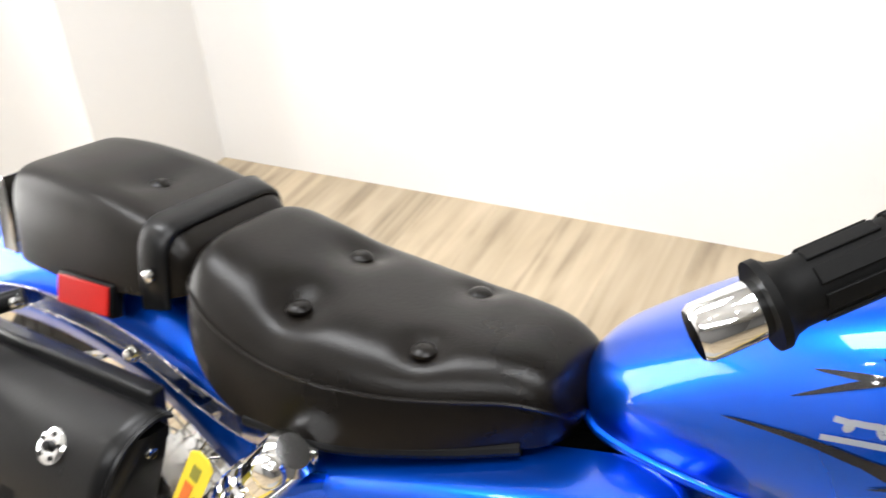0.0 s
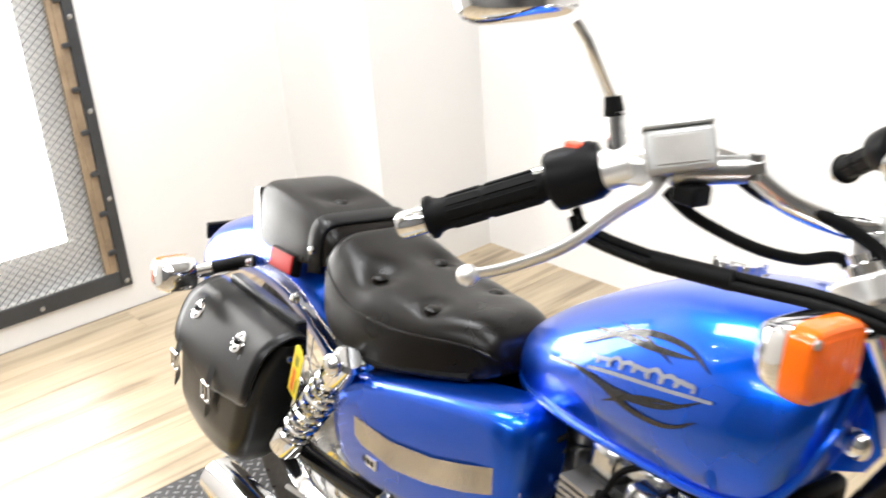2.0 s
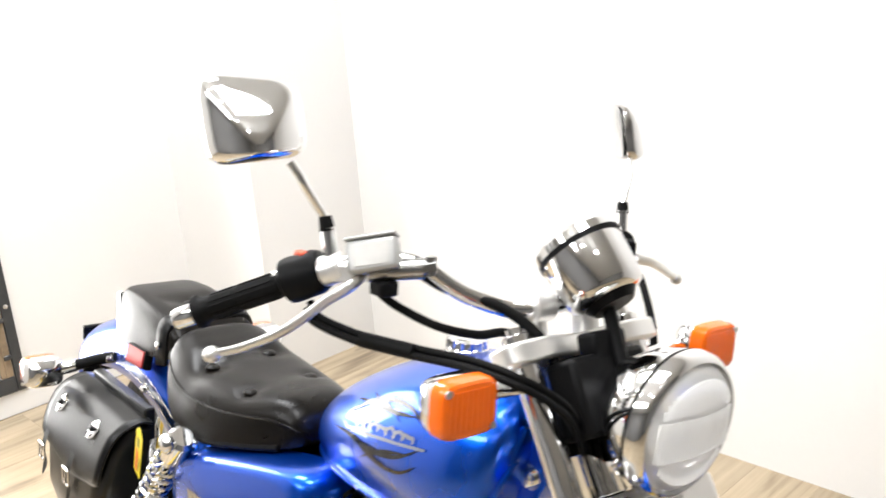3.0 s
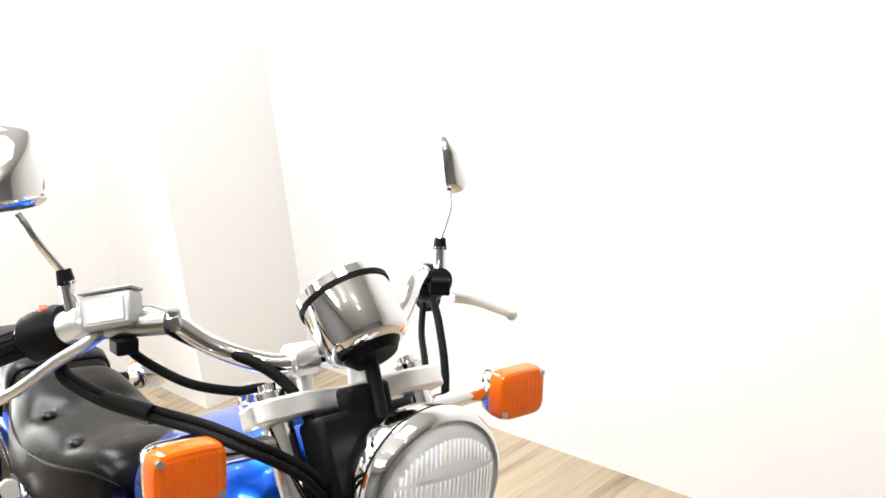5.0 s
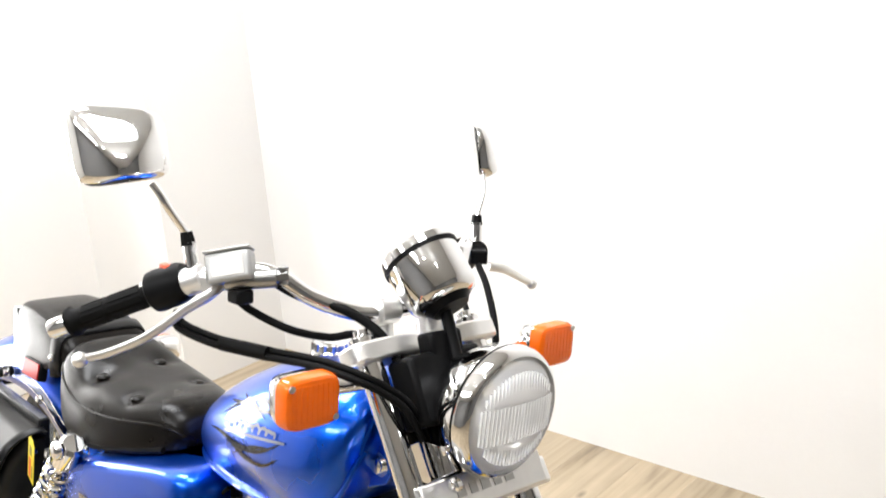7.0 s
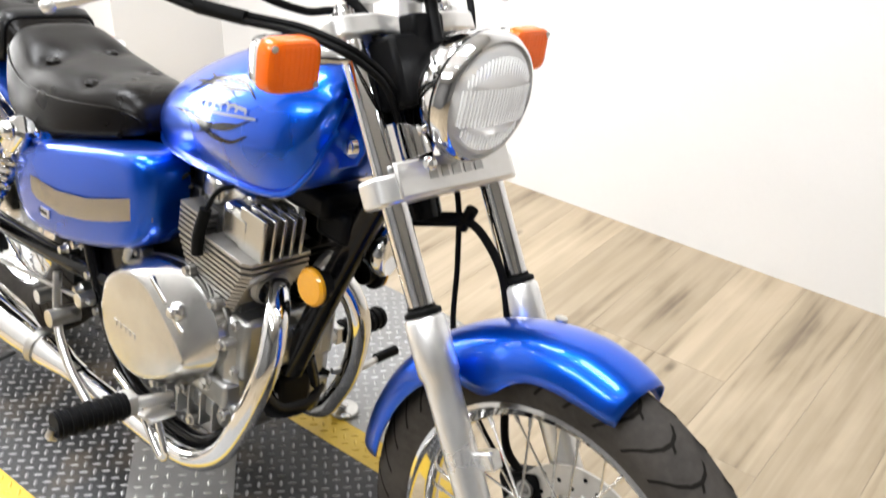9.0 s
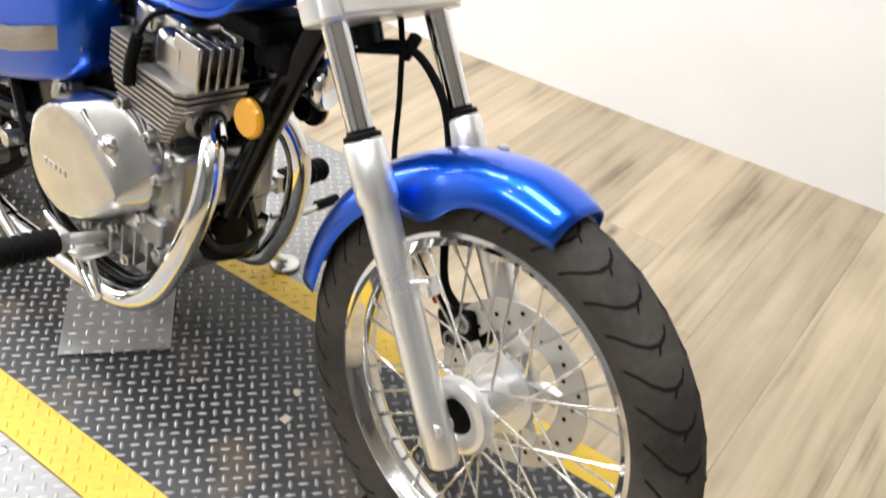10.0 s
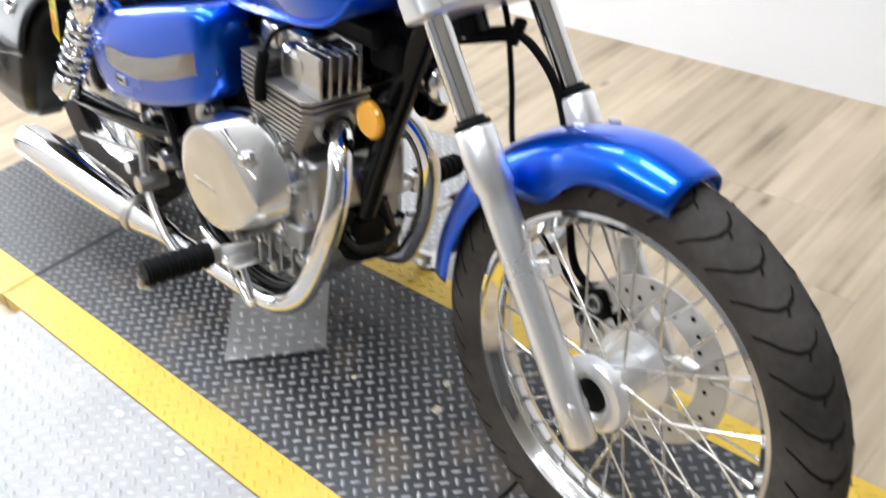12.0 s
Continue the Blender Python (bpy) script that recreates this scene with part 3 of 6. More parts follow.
for k in range(5):
    a = math.tau * k / 5 + 0.3
    bm = bmesh.new()
    pipe(bm, [(FX + 0.038 * math.cos(a), 0.05, FZ + 0.038 * math.sin(a)), (FX + 0.06 * math.cos(a + 0.15), 0.054, FZ + 0.06 * math.sin(a + 0.15)), (FX + 0.08 * math.cos(a), 0.056, FZ + 0.08 * math.sin(a))], 0.015, 4, 8, flat=0.5)
    part("disc_carrier", bm, M_WHITE_ALU, front)

rear = wire_wheel("rear_wheel", RX, RZ, 0.312, 0.128, 0.20, 0.085, 36, "chrome rim with wire spokes")
bm = bmesh.new()
lathe(bm, (RX, -0.075, RZ), (RX, 1, RZ), [(0.0, 0.010), (0.0, 0.07), (0.01, 0.082), (0.06, 0.082), (0.062, 0.04), (0.14, 0.04), (0.14, 0.0)], 36)
part("hub", bm, M_ALU, rear, "cast aluminium drum hub")


# ---- fork ----
def fork_at(z, y):
    return Vector((1.485 - 0.630 * (z - 0.300), y, z))


FORK_DIR = (fork_at(1.0, 0) - fork_at(0.3, 0)).normalized()
FORK_N = Vector((FORK_DIR.z, 0, -FORK_DIR.x))       # ahead of the fork, square to it
for s in (-1, 1):
    y = 0.092 * s
    bm = bmesh.new()
    rod(bm, fork_at(0.60, y), fork_at(0.955, y), 0.0168, seg=28)
    tube = part("fork_tube", bm, M_CHROME, bike, "chrome fork tube")
    bm = bmesh.new()
    a = fork_at(0.292, y)
    lathe(bm, a, fork_at(0.64, y), [(-0.020, 0.0), (-0.020, 0.018), (-0.016, 0.021), (0.05, 0.0215), (0.12, 0.0218), (0.29, 0.022), (0.318, 0.0225), (0.326, 0.0265), (0.394, 0.0265), (0.398, 0.024), (0.400, 0.0)], 28)
    leg = part("fork_leg", bm, M_FORK, bike, "brushed aluminium fork leg")
    bm = bmesh.new()
    lathe(bm, fork_at(0.292, y) + FORK_DIR * 0.400, fork_at(1.0, y), [(0, 0.0238), (0.006, 0.0238), (0.009, 0.018), (0.013, 0.018)], 28)
    part("dust_seal", bm, M_RUBBER, leg, "black rubber dust seal")
    bm = bmesh.new()
    rod(bm, (FX, y - 0.016 * s, FZ), (FX, y + 0.016 * s, FZ), 0.015, seg=20)
    box(bm, -0.018, 0.016, y - 0.014, y + 0.014, -0.028, 0.018, Matrix.Translation((FX - 0.006, 0, FZ)) @ Matrix.Rotation(radians(-30), 4, "Y"))
    part("axle_clamp", bm, M_FORK, leg, bevel=0.004)
    bm = bmesh.new()
    lathe(bm, (FX - 0.004, y + 0.014 * s, FZ - 0.018), (FX - 0.004, y + 1 * s, FZ - 0.018), [(0, 0.009), (0.006, 0.009), (0.006, 0.004), (0.003, 0.004), (0.003, 0)], 14)
    part("drain_bolt", bm, M_STEEL, leg)
    # fender lug
    bm = bmesh.new()
    c = fork_at(0.47, y)
    box(bm, -0.004, 0.034, -0.010, 0.010, -0.012, 0.012, Matrix.Translation(c) @ Matrix.Rotation(radians(-30), 4, "Y") @ Matrix.Translation((0.012, -0.012 * s, 0)))
    part("fender_lug", bm, M_FORK, leg, bevel=0.003)


def plate_xz(bm, outline, y0, y1, m=None):
    """A plate in the x-z plane between y0 and y1."""
    a = [bm.verts.new((m or Matrix()) @ Vector((x, y0, z))) for x, z in outline]
    b = [bm.verts.new((m or Matrix()) @ Vector((x, y1, z))) for x, z in outline]
    n = len(outline)
    bm.faces.new(a)
    bm.faces.new(b[::-1])
    for k in range(n):
        bm.faces.new((a[k], a[(k + 1) % n], b[(k + 1) % n], b[k]))


TILT = Matrix.Rotation(math.atan2(FORK_DIR.x, FORK_DIR.z), 4, "Y")


def triple(z, half, depth, height, mat, name, label):
    """A clamp bridge across both fork tubes, in the fork's own tilt."""
    bm = bmesh.new()
    out = []
    m = Matrix.Translation(fork_at(z, 0)) @ TILT
    for k in range(40):
        a = math.tau * k / 40
        c, s = math.cos(a), math.sin(a)
        yy = half * (abs(s) ** 0.35) * (1 if s > 0 else -1)
        xx = depth * (abs(c) ** 0.5) * (1 if c > 0 else -1) - (0.022 if abs(yy) < 0.06 else 0.0)
        out.append((xx, yy))
    lo = [bm.verts.new(m @ Vector((x, y, -height / 2))) for x, y in out]
    hi = [bm.verts.new(m @ Vector((x, y, height / 2))) for x, y in out]
    bm.faces.new(hi)
    bm.faces.new(lo[::-1])
    for k in range(40):
        bm.faces.new((lo[k], lo[(k + 1) % 40], hi[(k + 1) % 40], hi[k]))
    return part(name, bm, mat, bike, label, bevel=0.004)


triple(0.765, 0.128, 0.031, 0.036, M_FORK, "lower_clamp", "brushed aluminium lower fork clamp")
bm = bmesh.new()
m = Matrix.Translation(fork_at(0.765, 0)) @ TILT
box(bm, 0.028, 0.034, -0.105, 0.105, -0.015, 0.030, m)
bridge = part("clamp_cover", bm, M_WHITE_ALU, bike, "polished front cover of the fork clamp", bevel=0.003)
bm = bmesh.new()
for k, w in enumerate((0.014, 0.012, 0.015, 0.013, 0.015)):
    y = -0.045 + k * 0.021
    box(bm, 0.034, 0.0352, y - w / 2, y + w / 2, 0.002, 0.016, m)
part("badge", bm, M_ALU2, bridge, "embossed maker's mark", smooth=False)
top_clamp = triple(0.938, 0.125, 0.030, 0.026, M_WHITE_ALU, "upper_clamp", "bright aluminium upper fork clamp")
for s in (-1, 1):
    bm = bmesh.new()
    c = fork_at(0.948, 0.092 * s)
    lathe(bm, c, c + FORK_DIR, [(0, 0.017), (0.010, 0.017), (0.012, 0.014), (0.012, 0.010), (0.020, 0.010), (0.020, 0)], 6 * 3)
    part("fork_cap", bm, M_CHROME, top_clamp)
    # handlebar risers
    bm = bmesh.new()
    base = fork_at(0.945, 0.045 * s) - FORK_N * 0.030
    pipe(bm, [base, base + Vector((-0.004, 0, 0.022)), base + Vector((-0.008, 0, 0.043))], 0.019, 4, 16)
    part("bar_riser", bm, M_WHITE_ALU, bike, "bright cast handlebar riser")
bm = bmesh.new()
rod(bm, (1.165, 0, 0.70), (1.055, 0, 0.925), 0.031, seg=28)
part("steering_head", bm, M_BLACK, bike, "black painted steering head")
# front fender
bm = bmesh.new()
rings = []
for i in range(49):
    a = radians(77 + (174 - 77) * i / 48)
    t = i / 48
    half = 0.055 + 0.006 * math.sin(math.pi * t)
    if t < 0.06:
        half *= 0.86 + 0.14 * (t / 0.06) ** 0.5
    r0 = 0.338 - 0.012 * (max(0, 0.16 - t) / 0.16) ** 1.5
    drop = 0.052 + 0.030 * math.exp(-((t - 0.40) / 0.10) ** 2) - 0.012 * max(0, (0.12 - t) / 0.12)
    ring = []
    for k in range(17):
        u = -1 + 2 * k / 16
        y = half * math.sin(u * math.pi / 2) ** 1 if abs(u) < 1 else half * u
        r = r0 - drop * (1 - math.cos(u * math.pi / 2)) ** 1.25
        ring.append((FX + r * math.cos(a), y, FZ + r * math.sin(a)))
    rings.append(ring)
loft(bm, rings, False, False)
fender = part("front_fender", bm, M_BLUE, bike, "metallic blue front fender")
md = fender.modifiers.new("sheet", "SOLIDIFY")
md.thickness, md.offset = 0.0018, -1
for y in (0.030,):
    bm = bmesh.new()
    a = radians(104)
    c = Vector((FX + 0.336 * math.cos(a), y, FZ + 0.336 * math.sin(a)))
    lathe(bm, c - Vector((0, 0, 0.004)), c + Vector((0, 0, 1)), [(0, 0.008), (0.006, 0.008), (0.008, 0.004), (0.008, 0)], 12)
    part("fender_bolt", bm, M_STEEL, fender)
# caliper, hose guides
bm = bmesh.new()
box(bm, -0.035, 0.035, -0.02, 0.022, -0.03, 0.03, Matrix.Translation((1.375, 0.072, 0.352)) @ Matrix.Rotation(radians(-25), 4, "Y"))
caliper = part("brake_caliper", bm, M_PLASTIC, bike, "black front brake caliper", bevel=0.008)
for dz in (-0.017, 0.017):
    bm = bmesh.new()
    lathe(bm, (1.378 + dz * 0.4, 0.053, 0.352 + dz), (1.378 + dz * 0.4, -1, 0.352 + dz), [(0, 0.013), (0.006, 0.013), (0.006, 0.009), (0.001, 0.009), (0.001, 0)], 16)
    part("piston", bm, M_ALU2, caliper)
bm = bmesh.new()
lathe(bm, (1.318, 0.075, 0.362), (1.30, 0.06, 0.40), [(0, 0.0075), (0.016, 0.0075), (0.019, 0.004), (0.019, 0)], 14)
part("bleed_cap", bm, material("red_rubber_cap", (0.5, 0.03, 0.02), 0.5), caliper, "red rubber bleed nipple cap")


def cable(name, pts, r, mat=M_RUBBER, label="", n=8):
    bm = bmesh.new()
    pipe(bm, pts, r, n, 10)
    return part(name, bm, mat, bike, label)


cable("speedometer_cable", [(1.150, -0.005, 0.88), (1.165, 0.02, 0.80), (1.185, 0.045, 0.735), (1.20, 0.05, 0.64), (1.215, 0.05, 0.53), (1.27, 0.05, 0.44), (1.36, 0.058, 0.36), (1.45, 0.06, 0.33)], 0.0042, label="black speedometer cable")
cable("brake_hose", [(1.158, 0.0, 0.70), (1.18, 0.02, 0.702), (1.204, 0.045, 0.705), (1.232, 0.058, 0.688), (1.268, 0.068, 0.640), (1.296, 0.068, 0.56), (1.312, 0.066, 0.47), (1.33, 0.066, 0.40), (1.365, 0.07, 0.37)], 0.0062, label="black front brake hose")
bm = bmesh.new()
pipe(bm, [(1.150, -0.01, 0.690), (1.178, 0.02, 0.694), (1.204, 0.05, 0.698)], 0.004, 4, 8)
pipe(bm, [(1.150, -0.01, 0.705), (1.178, 0.02, 0.709), (1.204, 0.05, 0.713)], 0.003, 4, 8)
rod(bm, (1.197, 0.05, 0.690), (1.211, 0.05, 0.722), 0.009, seg=12)
rod(bm, (1.142, -0.012, 0.688), (1.156, -0.012, 0.712), 0.012, seg=12)
part("hose_guide", bm, M_PLASTIC, bike, "black hose guide bracket")

# ---- headlight ----
HL = Matrix.Translation((1.245, 0.002, 0.888)) @ Matrix.Rotation(radians(4), 4, "Y")


def hl(x, y=0.0, z=0.0):
    return HL @ Vector((x, y, z))


bm = bmesh.new()
lathe(bm, hl(-0.105), hl(1), [(0, 0), (0.002, 0.020), (0.010, 0.038), (0.028, 0.058), (0.055, 0.074), (0.078, 0.0805), (0.086, 0.0815)], 56)
lamp = part("headlight", bm, M_CHROME, bike, "chrome headlight shell")
bm = bmesh.new()
lathe(bm, hl(-0.019), hl(1), [(0, 0.0815), (0, 0.0832), (0.005, 0.0832), (0.005, 0.0815)], 56)
part("gasket", bm, M_RUBBER, lamp, "black gasket line")
bm = bmesh.new()
lathe(bm, hl(-0.014), hl(1), [(0, 0.0815), (0.0, 0.0845), (0.010, 0.0840), (0.018, 0.0795), (0.020, 0.0755), (0.016, 0.0745), (0.010, 0.0745)], 56)
part("bezel", bm, M_CHROME, lamp, "chrome bezel ring")
bm = bmesh.new()
lathe(bm, hl(-0.060), hl(1), [(0, 0), (0.001, 0.012), (0.012, 0.040), (0.035, 0.062), (0.060, 0.0742)], 48)
part("reflector", bm, M_CHROME, lamp, "bright reflector bowl")
bm = bmesh.new()
lathe(bm, hl(-0.058), hl(1), [(0, 0.006), (0.03, 0.006), (0.034, 0.004), (0.035, 0)], 12)
part("bulb", bm, M_WHITE_BG, lamp)
M_LENS = bpy.data.materials.new("headlight_glass")
M_LENS.use_nodes = True
_b = M_LENS.node_tree.nodes["Principled BSDF"]
_b.inputs["Transmission Weight"].default_value, _b.inputs["Roughness"].default_value, _b.inputs["IOR"].default_value = 0.62, 0.06, 1.35
_b.inputs["Base Color"].default_value = (1.0, 0.995, 0.98, 1)
bm = bmesh.new()
lathe(bm, hl(0.0), hl(1), [(0.0, 0.0745), (0.008, 0.068), (0.014, 0.05), (0.018, 0.025), (0.019, 0.0)], 48)
glass = part("lens", bm, M_LENS, lamp, "clear fluted glass lens")
glass.visible_shadow = False
for k in range(23):
    y = -0.0605 + 0.0055 * k
    h = 0.9 * math.sqrt(max(0.0, 0.066 ** 2 - y * y))
    for z0, z1 in ((-h, -0.030), (-0.026, 0.020), (0.024, h)):
        z0, z1 = max(z0, -h), min(z1, h)
        if z1 - z0 < 0.008:
            continue
        bm = bmesh.new()
        bend = 2.0 * (y * y + (z0 * z0 + z1 * z1) / 2)
        box(bm, 0.0165 - bend, 0.0203 - bend, y - 0.0010, y + 0.0010, z0, z1, HL)
        part("flute", bm, M_LENS, lamp).visible_shadow = False
for s in (-1, 1):
    bm = bmesh.new()
    plate_xz(bm, [(1.145, 0.79), (1.175, 0.79), (1.225, 0.825), (1.205, 0.845), (1.165, 0.845), (1.140, 0.83)], s * 0.062 - 0.002, s * 0.062 + 0.002)
    part("headlight_bracket", bm, M_CHROME, bike, "chrome headlight bracket", bevel=0.001)
bm = bmesh.new()
lathe(bm, (1.232, -0.068, 0.812), (1.232, -1, 0.812), [(0, 0.009), (0.006, 0.009), (0.008, 0.005), (0.012, 0.005), (0.012, 0)], 12)
lathe(bm, (1.205, -0.064, 0.845), (1.205, -1, 0.845), [(0, 0.006), (0.006, 0.006), (0.007, 0)], 12)
part("adjuster_bolt", bm, M_CHROME, lamp)
# black cover ahead of the upper clamp
bm = bmesh.new()
box(bm, -0.020, 0.030, -0.078, 0.045, -0.048, 0.042, Matrix.Translation((1.135, 0.003, 0.898)) @ Matrix.Rotation(radians(-28), 4, "Y"))
cover = part("fork_cover", bm, M_PLASTIC, bike, "matt black plastic cover above the headlight", bevel=0.007)
bm = bmesh.new()
box(bm, -0.010, 0.020, -0.034, 0.020, 0.0, 0.034, Matrix.Translation((1.128, 0.0, 0.932)) @ Matrix.Rotation(radians(-20), 4, "Y"))
part("cover_top", bm, M_PLASTIC, cover, bevel=0.005)
for y, x, z in ((-0.03, 1.165, 0.80), (-0.01, 1.175, 0.79), (0.02, 1.17, 0.80), (-0.045, 1.15, 0.81)):
    cable("wiring_loom", [(x - 0.03, y, z + 0.1), (x - 0.01, y - 0.006, z + 0.04), (x, y, z), (x + 0.005, y + 0.008, z - 0.05)], 0.006, label="black wiring loom", n=5)

# ---- speedometer ----
GA = Vector((1.092, 0.004, 1.031))
GD = Vector((-0.70, -0.06, 0.71)).normalized()
bm = bmesh.new()
lathe(bm, GA - GD * 0.042, GA + GD, [(0, 0), (0.0, 0.036), (0.005, 0.045), (0.012, 0.0485), (0.068, 0.0515)], 48)
gauge = part("speedometer", bm, M_CHROME, bike, "chrome speedometer cup")
bm = bmesh.new()
lathe(bm, GA + GD * 0.024, GA + GD, [(0, 0.0515), (0, 0.0535), (0.006, 0.0535), (0.006, 0.0515)], 48)
part("rubber_ring", bm, M_RUBBER, gauge, "black rubber ring")
bm = bmesh.new()
lathe(bm, GA + GD * 0.030, GA + GD, [(0, 0.0515), (0, 0.0535), (0.010, 0.0525), (0.015, 0.047), (0.012, 0.045), (0.010, 0)], 48)
part("bezel", bm, M_CHROME, gauge, "chrome bezel")
bm = bmesh.new()
lathe(bm, GA - GD * 0.052, GA + GD, [(0, 0), (0, 0.026), (0.010, 0.034), (0.0101, 0)], 32)
part("cup_base", bm, M_PLASTIC, gauge, "black plastic base")
cable("speedometer_drive", [(1.118, 0.004, 1.000), (1.134, 0.002, 0.968), (1.160, -0.004, 0.925), (1.178, -0.008, 0.885)], 0.0085, M_PLASTIC, "black cable drive under the speedometer", 5)
bm = bmesh.new()
lathe(bm, (1.113, 0.005, 1.008), (1.132, 0.002, 0.970), [(0, 0.0), (0, 0.0105), (0.018, 0.0105), (0.018, 0.009)], 16)
part("union_nut", bm, M_CHROME, bike, "chrome union nut")

# ---- handlebar and controls ----
BAR_R = [(1.062, -0.035, 0.985), (1.050, -0.075, 0.982), (1.015, -0.125, 1.000), (0.985, -0.165, 1.030), (0.955, -0.200, 1.034), (0.905, -0.245, 1.018), (0.860, -0.282, 0.999)]
bar = [(x, -y, z) for x, y, z in BAR_R[::-1]] + BAR_R
bm = bmesh.new()
pipe(bm, bar, 0.0112, 6, 16)
part("handlebar", bm, M_CHROME, bike, "chrome pullback handlebar")
for s in (-1, 1):
    bm = bmesh.new()
    rod(bm, (1.058, s * 0.045 - 0.017, 0.984), (1.058, s * 0.045 + 0.017, 0.984), 0.0185, seg=20)
    part("bar_clamp", bm, M_WHITE_ALU, bike, "bright cast handlebar clamp", bevel=0.003)

    def P(x, y, z):
        return Vector((x - 0.014, y * s + (0.016 if s > 0 else 0.004), z - (0.013 if s > 0 else 0.002)))
    gi, go = P(0.872, 0.272, 1.001), P(0.784, 0.343, 0.954)
    if s < 0:
        gi, go = Vector((0.873, -0.272, 0.999)), Vector((0.788, -0.343, 0.951))
    gd = (go - gi).normalized()
    bm = bmesh.new()
    ln = (go - gi).length
    lathe(bm, gi, go, [(-0.002, 0.010), (-0.002, 0.0180), (0.004, 0.0180), (0.006, 0.0150), (ln - 0.012, 0.0154), (ln - 0.006, 0.017), (ln - 0.002, 0.0205), (ln + 0.002, 0.0205), (ln + 0.002, 0.012)], 28)
    grip = part("grip", bm, M_RUBBER, bike, "black ribbed rubber grip")
    m_, _ = axis_frame(gi, go)
    for k in range(8):
        a = math.tau * k / 8
        bm = bmesh.new()
        box(bm, 0.0145, 0.0162, -0.0042, 0.0042, 0.014, ln * 0.52, m_ @ Matrix.Rotation(a, 4, "Z"))
        box(bm, 0.0145, 0.0162, -0.0042, 0.0042, ln * 0.56, ln - 0.020, m_ @ Matrix.Rotation(a, 4, "Z"))
        part("rib", bm, M_RUBBER, grip, bevel=0.0006)
    bm = bmesh.new()
    lathe(bm, go + gd * 0.002, go + gd, [(0, 0.0125), (0.004, 0.0135), (0.028, 0.0135), (0.031, 0.0115), (0.031, 0)], 24)
    part("bar_end", bm, M_CHROME, grip, "chrome bar end weight")
    sw = gi + gd * 0.004
    bm = bmesh.new()
    lathe(bm, sw, sw - gd, [(0, 0.010), (0, 0.023), (0.003, 0.0265), (0.010, 0.0275), (0.042, 0.0265), (0.050, 0.023), (0.052, 0.012)], 28)
    switch = part("switch_housing", bm, M_PLASTIC, bike, "black switch housing", bevel=0)
    if s < 0:
        bm = bmesh.new()
        box(bm, -0.009, 0.009, -0.006, 0.006, 0, 0.008, Matrix.Translation(sw - gd * 0.018 + Vector((0.004, 0, 0.0245))))
        part("kill_switch", bm, material("red_switch", (0.65, 0.08, 0.03), 0.4), switch, "red engine stop switch", bevel=0.002)
    # lever perch, reservoir, lever, mirror
    pc = P(0.932, 0.246, 1.022)
    bm = bmesh.new()
    rod(bm, pc - gd * 0.014, pc + gd * 0.014, 0.018, seg=20)
    box(bm, -0.012, 0.040, -0.014, 0.014, -0.012, 0.010, Matrix.Translation(pc) @ Matrix.Rotation(s * radians(-38), 4, "Z"))
    perch = part("lever_perch", bm, M_WHITE_ALU if s < 0 else M_PLASTIC, bike, "cast lever perch", bevel=0.003)
    bm = bmesh.new()
    rod(bm, pc + Vector((0.0, 0, 0.008)), pc + Vector((-0.006, 0.004 * s, 0.048)), 0.0085, seg=16)
    stem_base = part("mirror_socket", bm, M_CHROME, bike, "chrome mirror socket")
    bm = bmesh.new()
    rod(bm, pc + Vector((-0.006, 0.004 * s, 0.044)), pc + Vector((-0.009, 0.006 * s, 0.060)), 0.0098, 0.0078, seg=8)
    part("boot", bm, M_RUBBER, stem_base, "black rubber boot")
    if s < 0:
        m = Matrix.Translation((0.962, -0.216, 1.044)) @ Matrix.Rotation(radians(-48), 4, "Z") @ Matrix.Rotation(radians(-20), 4, "Y") @ Matrix.Rotation(radians(13), 4, "X") @ Matrix.Scale(0.86, 4)
        M_RES = material("grey_cast_reservoir", (0.40, 0.40, 0.39), 0.45, 0.5, var=0.08, bump=0.05)
        bm = bmesh.new()
        box(bm, -0.017, 0.019, -0.034, 0.034, -0.026, 0.018, m)
        res = part("brake_reservoir", bm, M_RES, bike, "cast aluminium brake fluid reservoir", bevel=0.005)
        bm = bmesh.new()
        box(bm, -0.0175, 0.0195, -0.0345, 0.0345, 0.0185, 0.0235, m)
        part("reservoir_lid", bm, M_RES, res, bevel=0.002)
        bm = bmesh.new()
        box(bm, 0.0192, 0.0204, -0.024, 0.024, -0.018, 0.010, m)
        part("sight_panel", bm, M_FIN, res, bevel=0.0003)
        bm = bmesh.new()
        rod(bm, (0.960, -0.222, 1.024), (0.998, -0.172, 1.030), 0.0125, seg=18)
        rod(bm, (0.996, -0.174, 1.030), (1.006, -0.160, 1.034), 0.0085, seg=6)
        rod(bm, (1.002, -0.165, 1.022), (1.002, -0.165, 1.044), 0.0065, seg=10)
        part("master_cylinder", bm, M_ALU2, res, "grey master cylinder with banjo bolt")
        bm = bmesh.new()
        box(bm, -0.012, 0.014, -0.012, 0.012, -0.012, 0.006, Matrix.Translation((0.975, -0.210, 1.010)))
        part("brake_light_switch", bm, M_PLASTIC, res, "black brake light switch", bevel=0.003)
    bm = bmesh.new()
    lv = [P(0.968, 0.228, 1.020), P(0.974, 0.250, 1.010), P(0.968, 0.278, 0.995), P(0.955, 0.318, 0.966), P(0.930, 0.355, 0.945), P(0.912, 0.385, 0.936)]
    if s > 0:
        lv = [(0.948, 0.262, 0.992), (0.952, 0.290, 0.986), (0.944, 0.322, 0.974), (0.930, 0.364, 0.957), (0.918, 0.403, 0.941)]
    pipe(bm, lv, 0.0080, 7, 12, r_end=0.0056, flat=0.62)
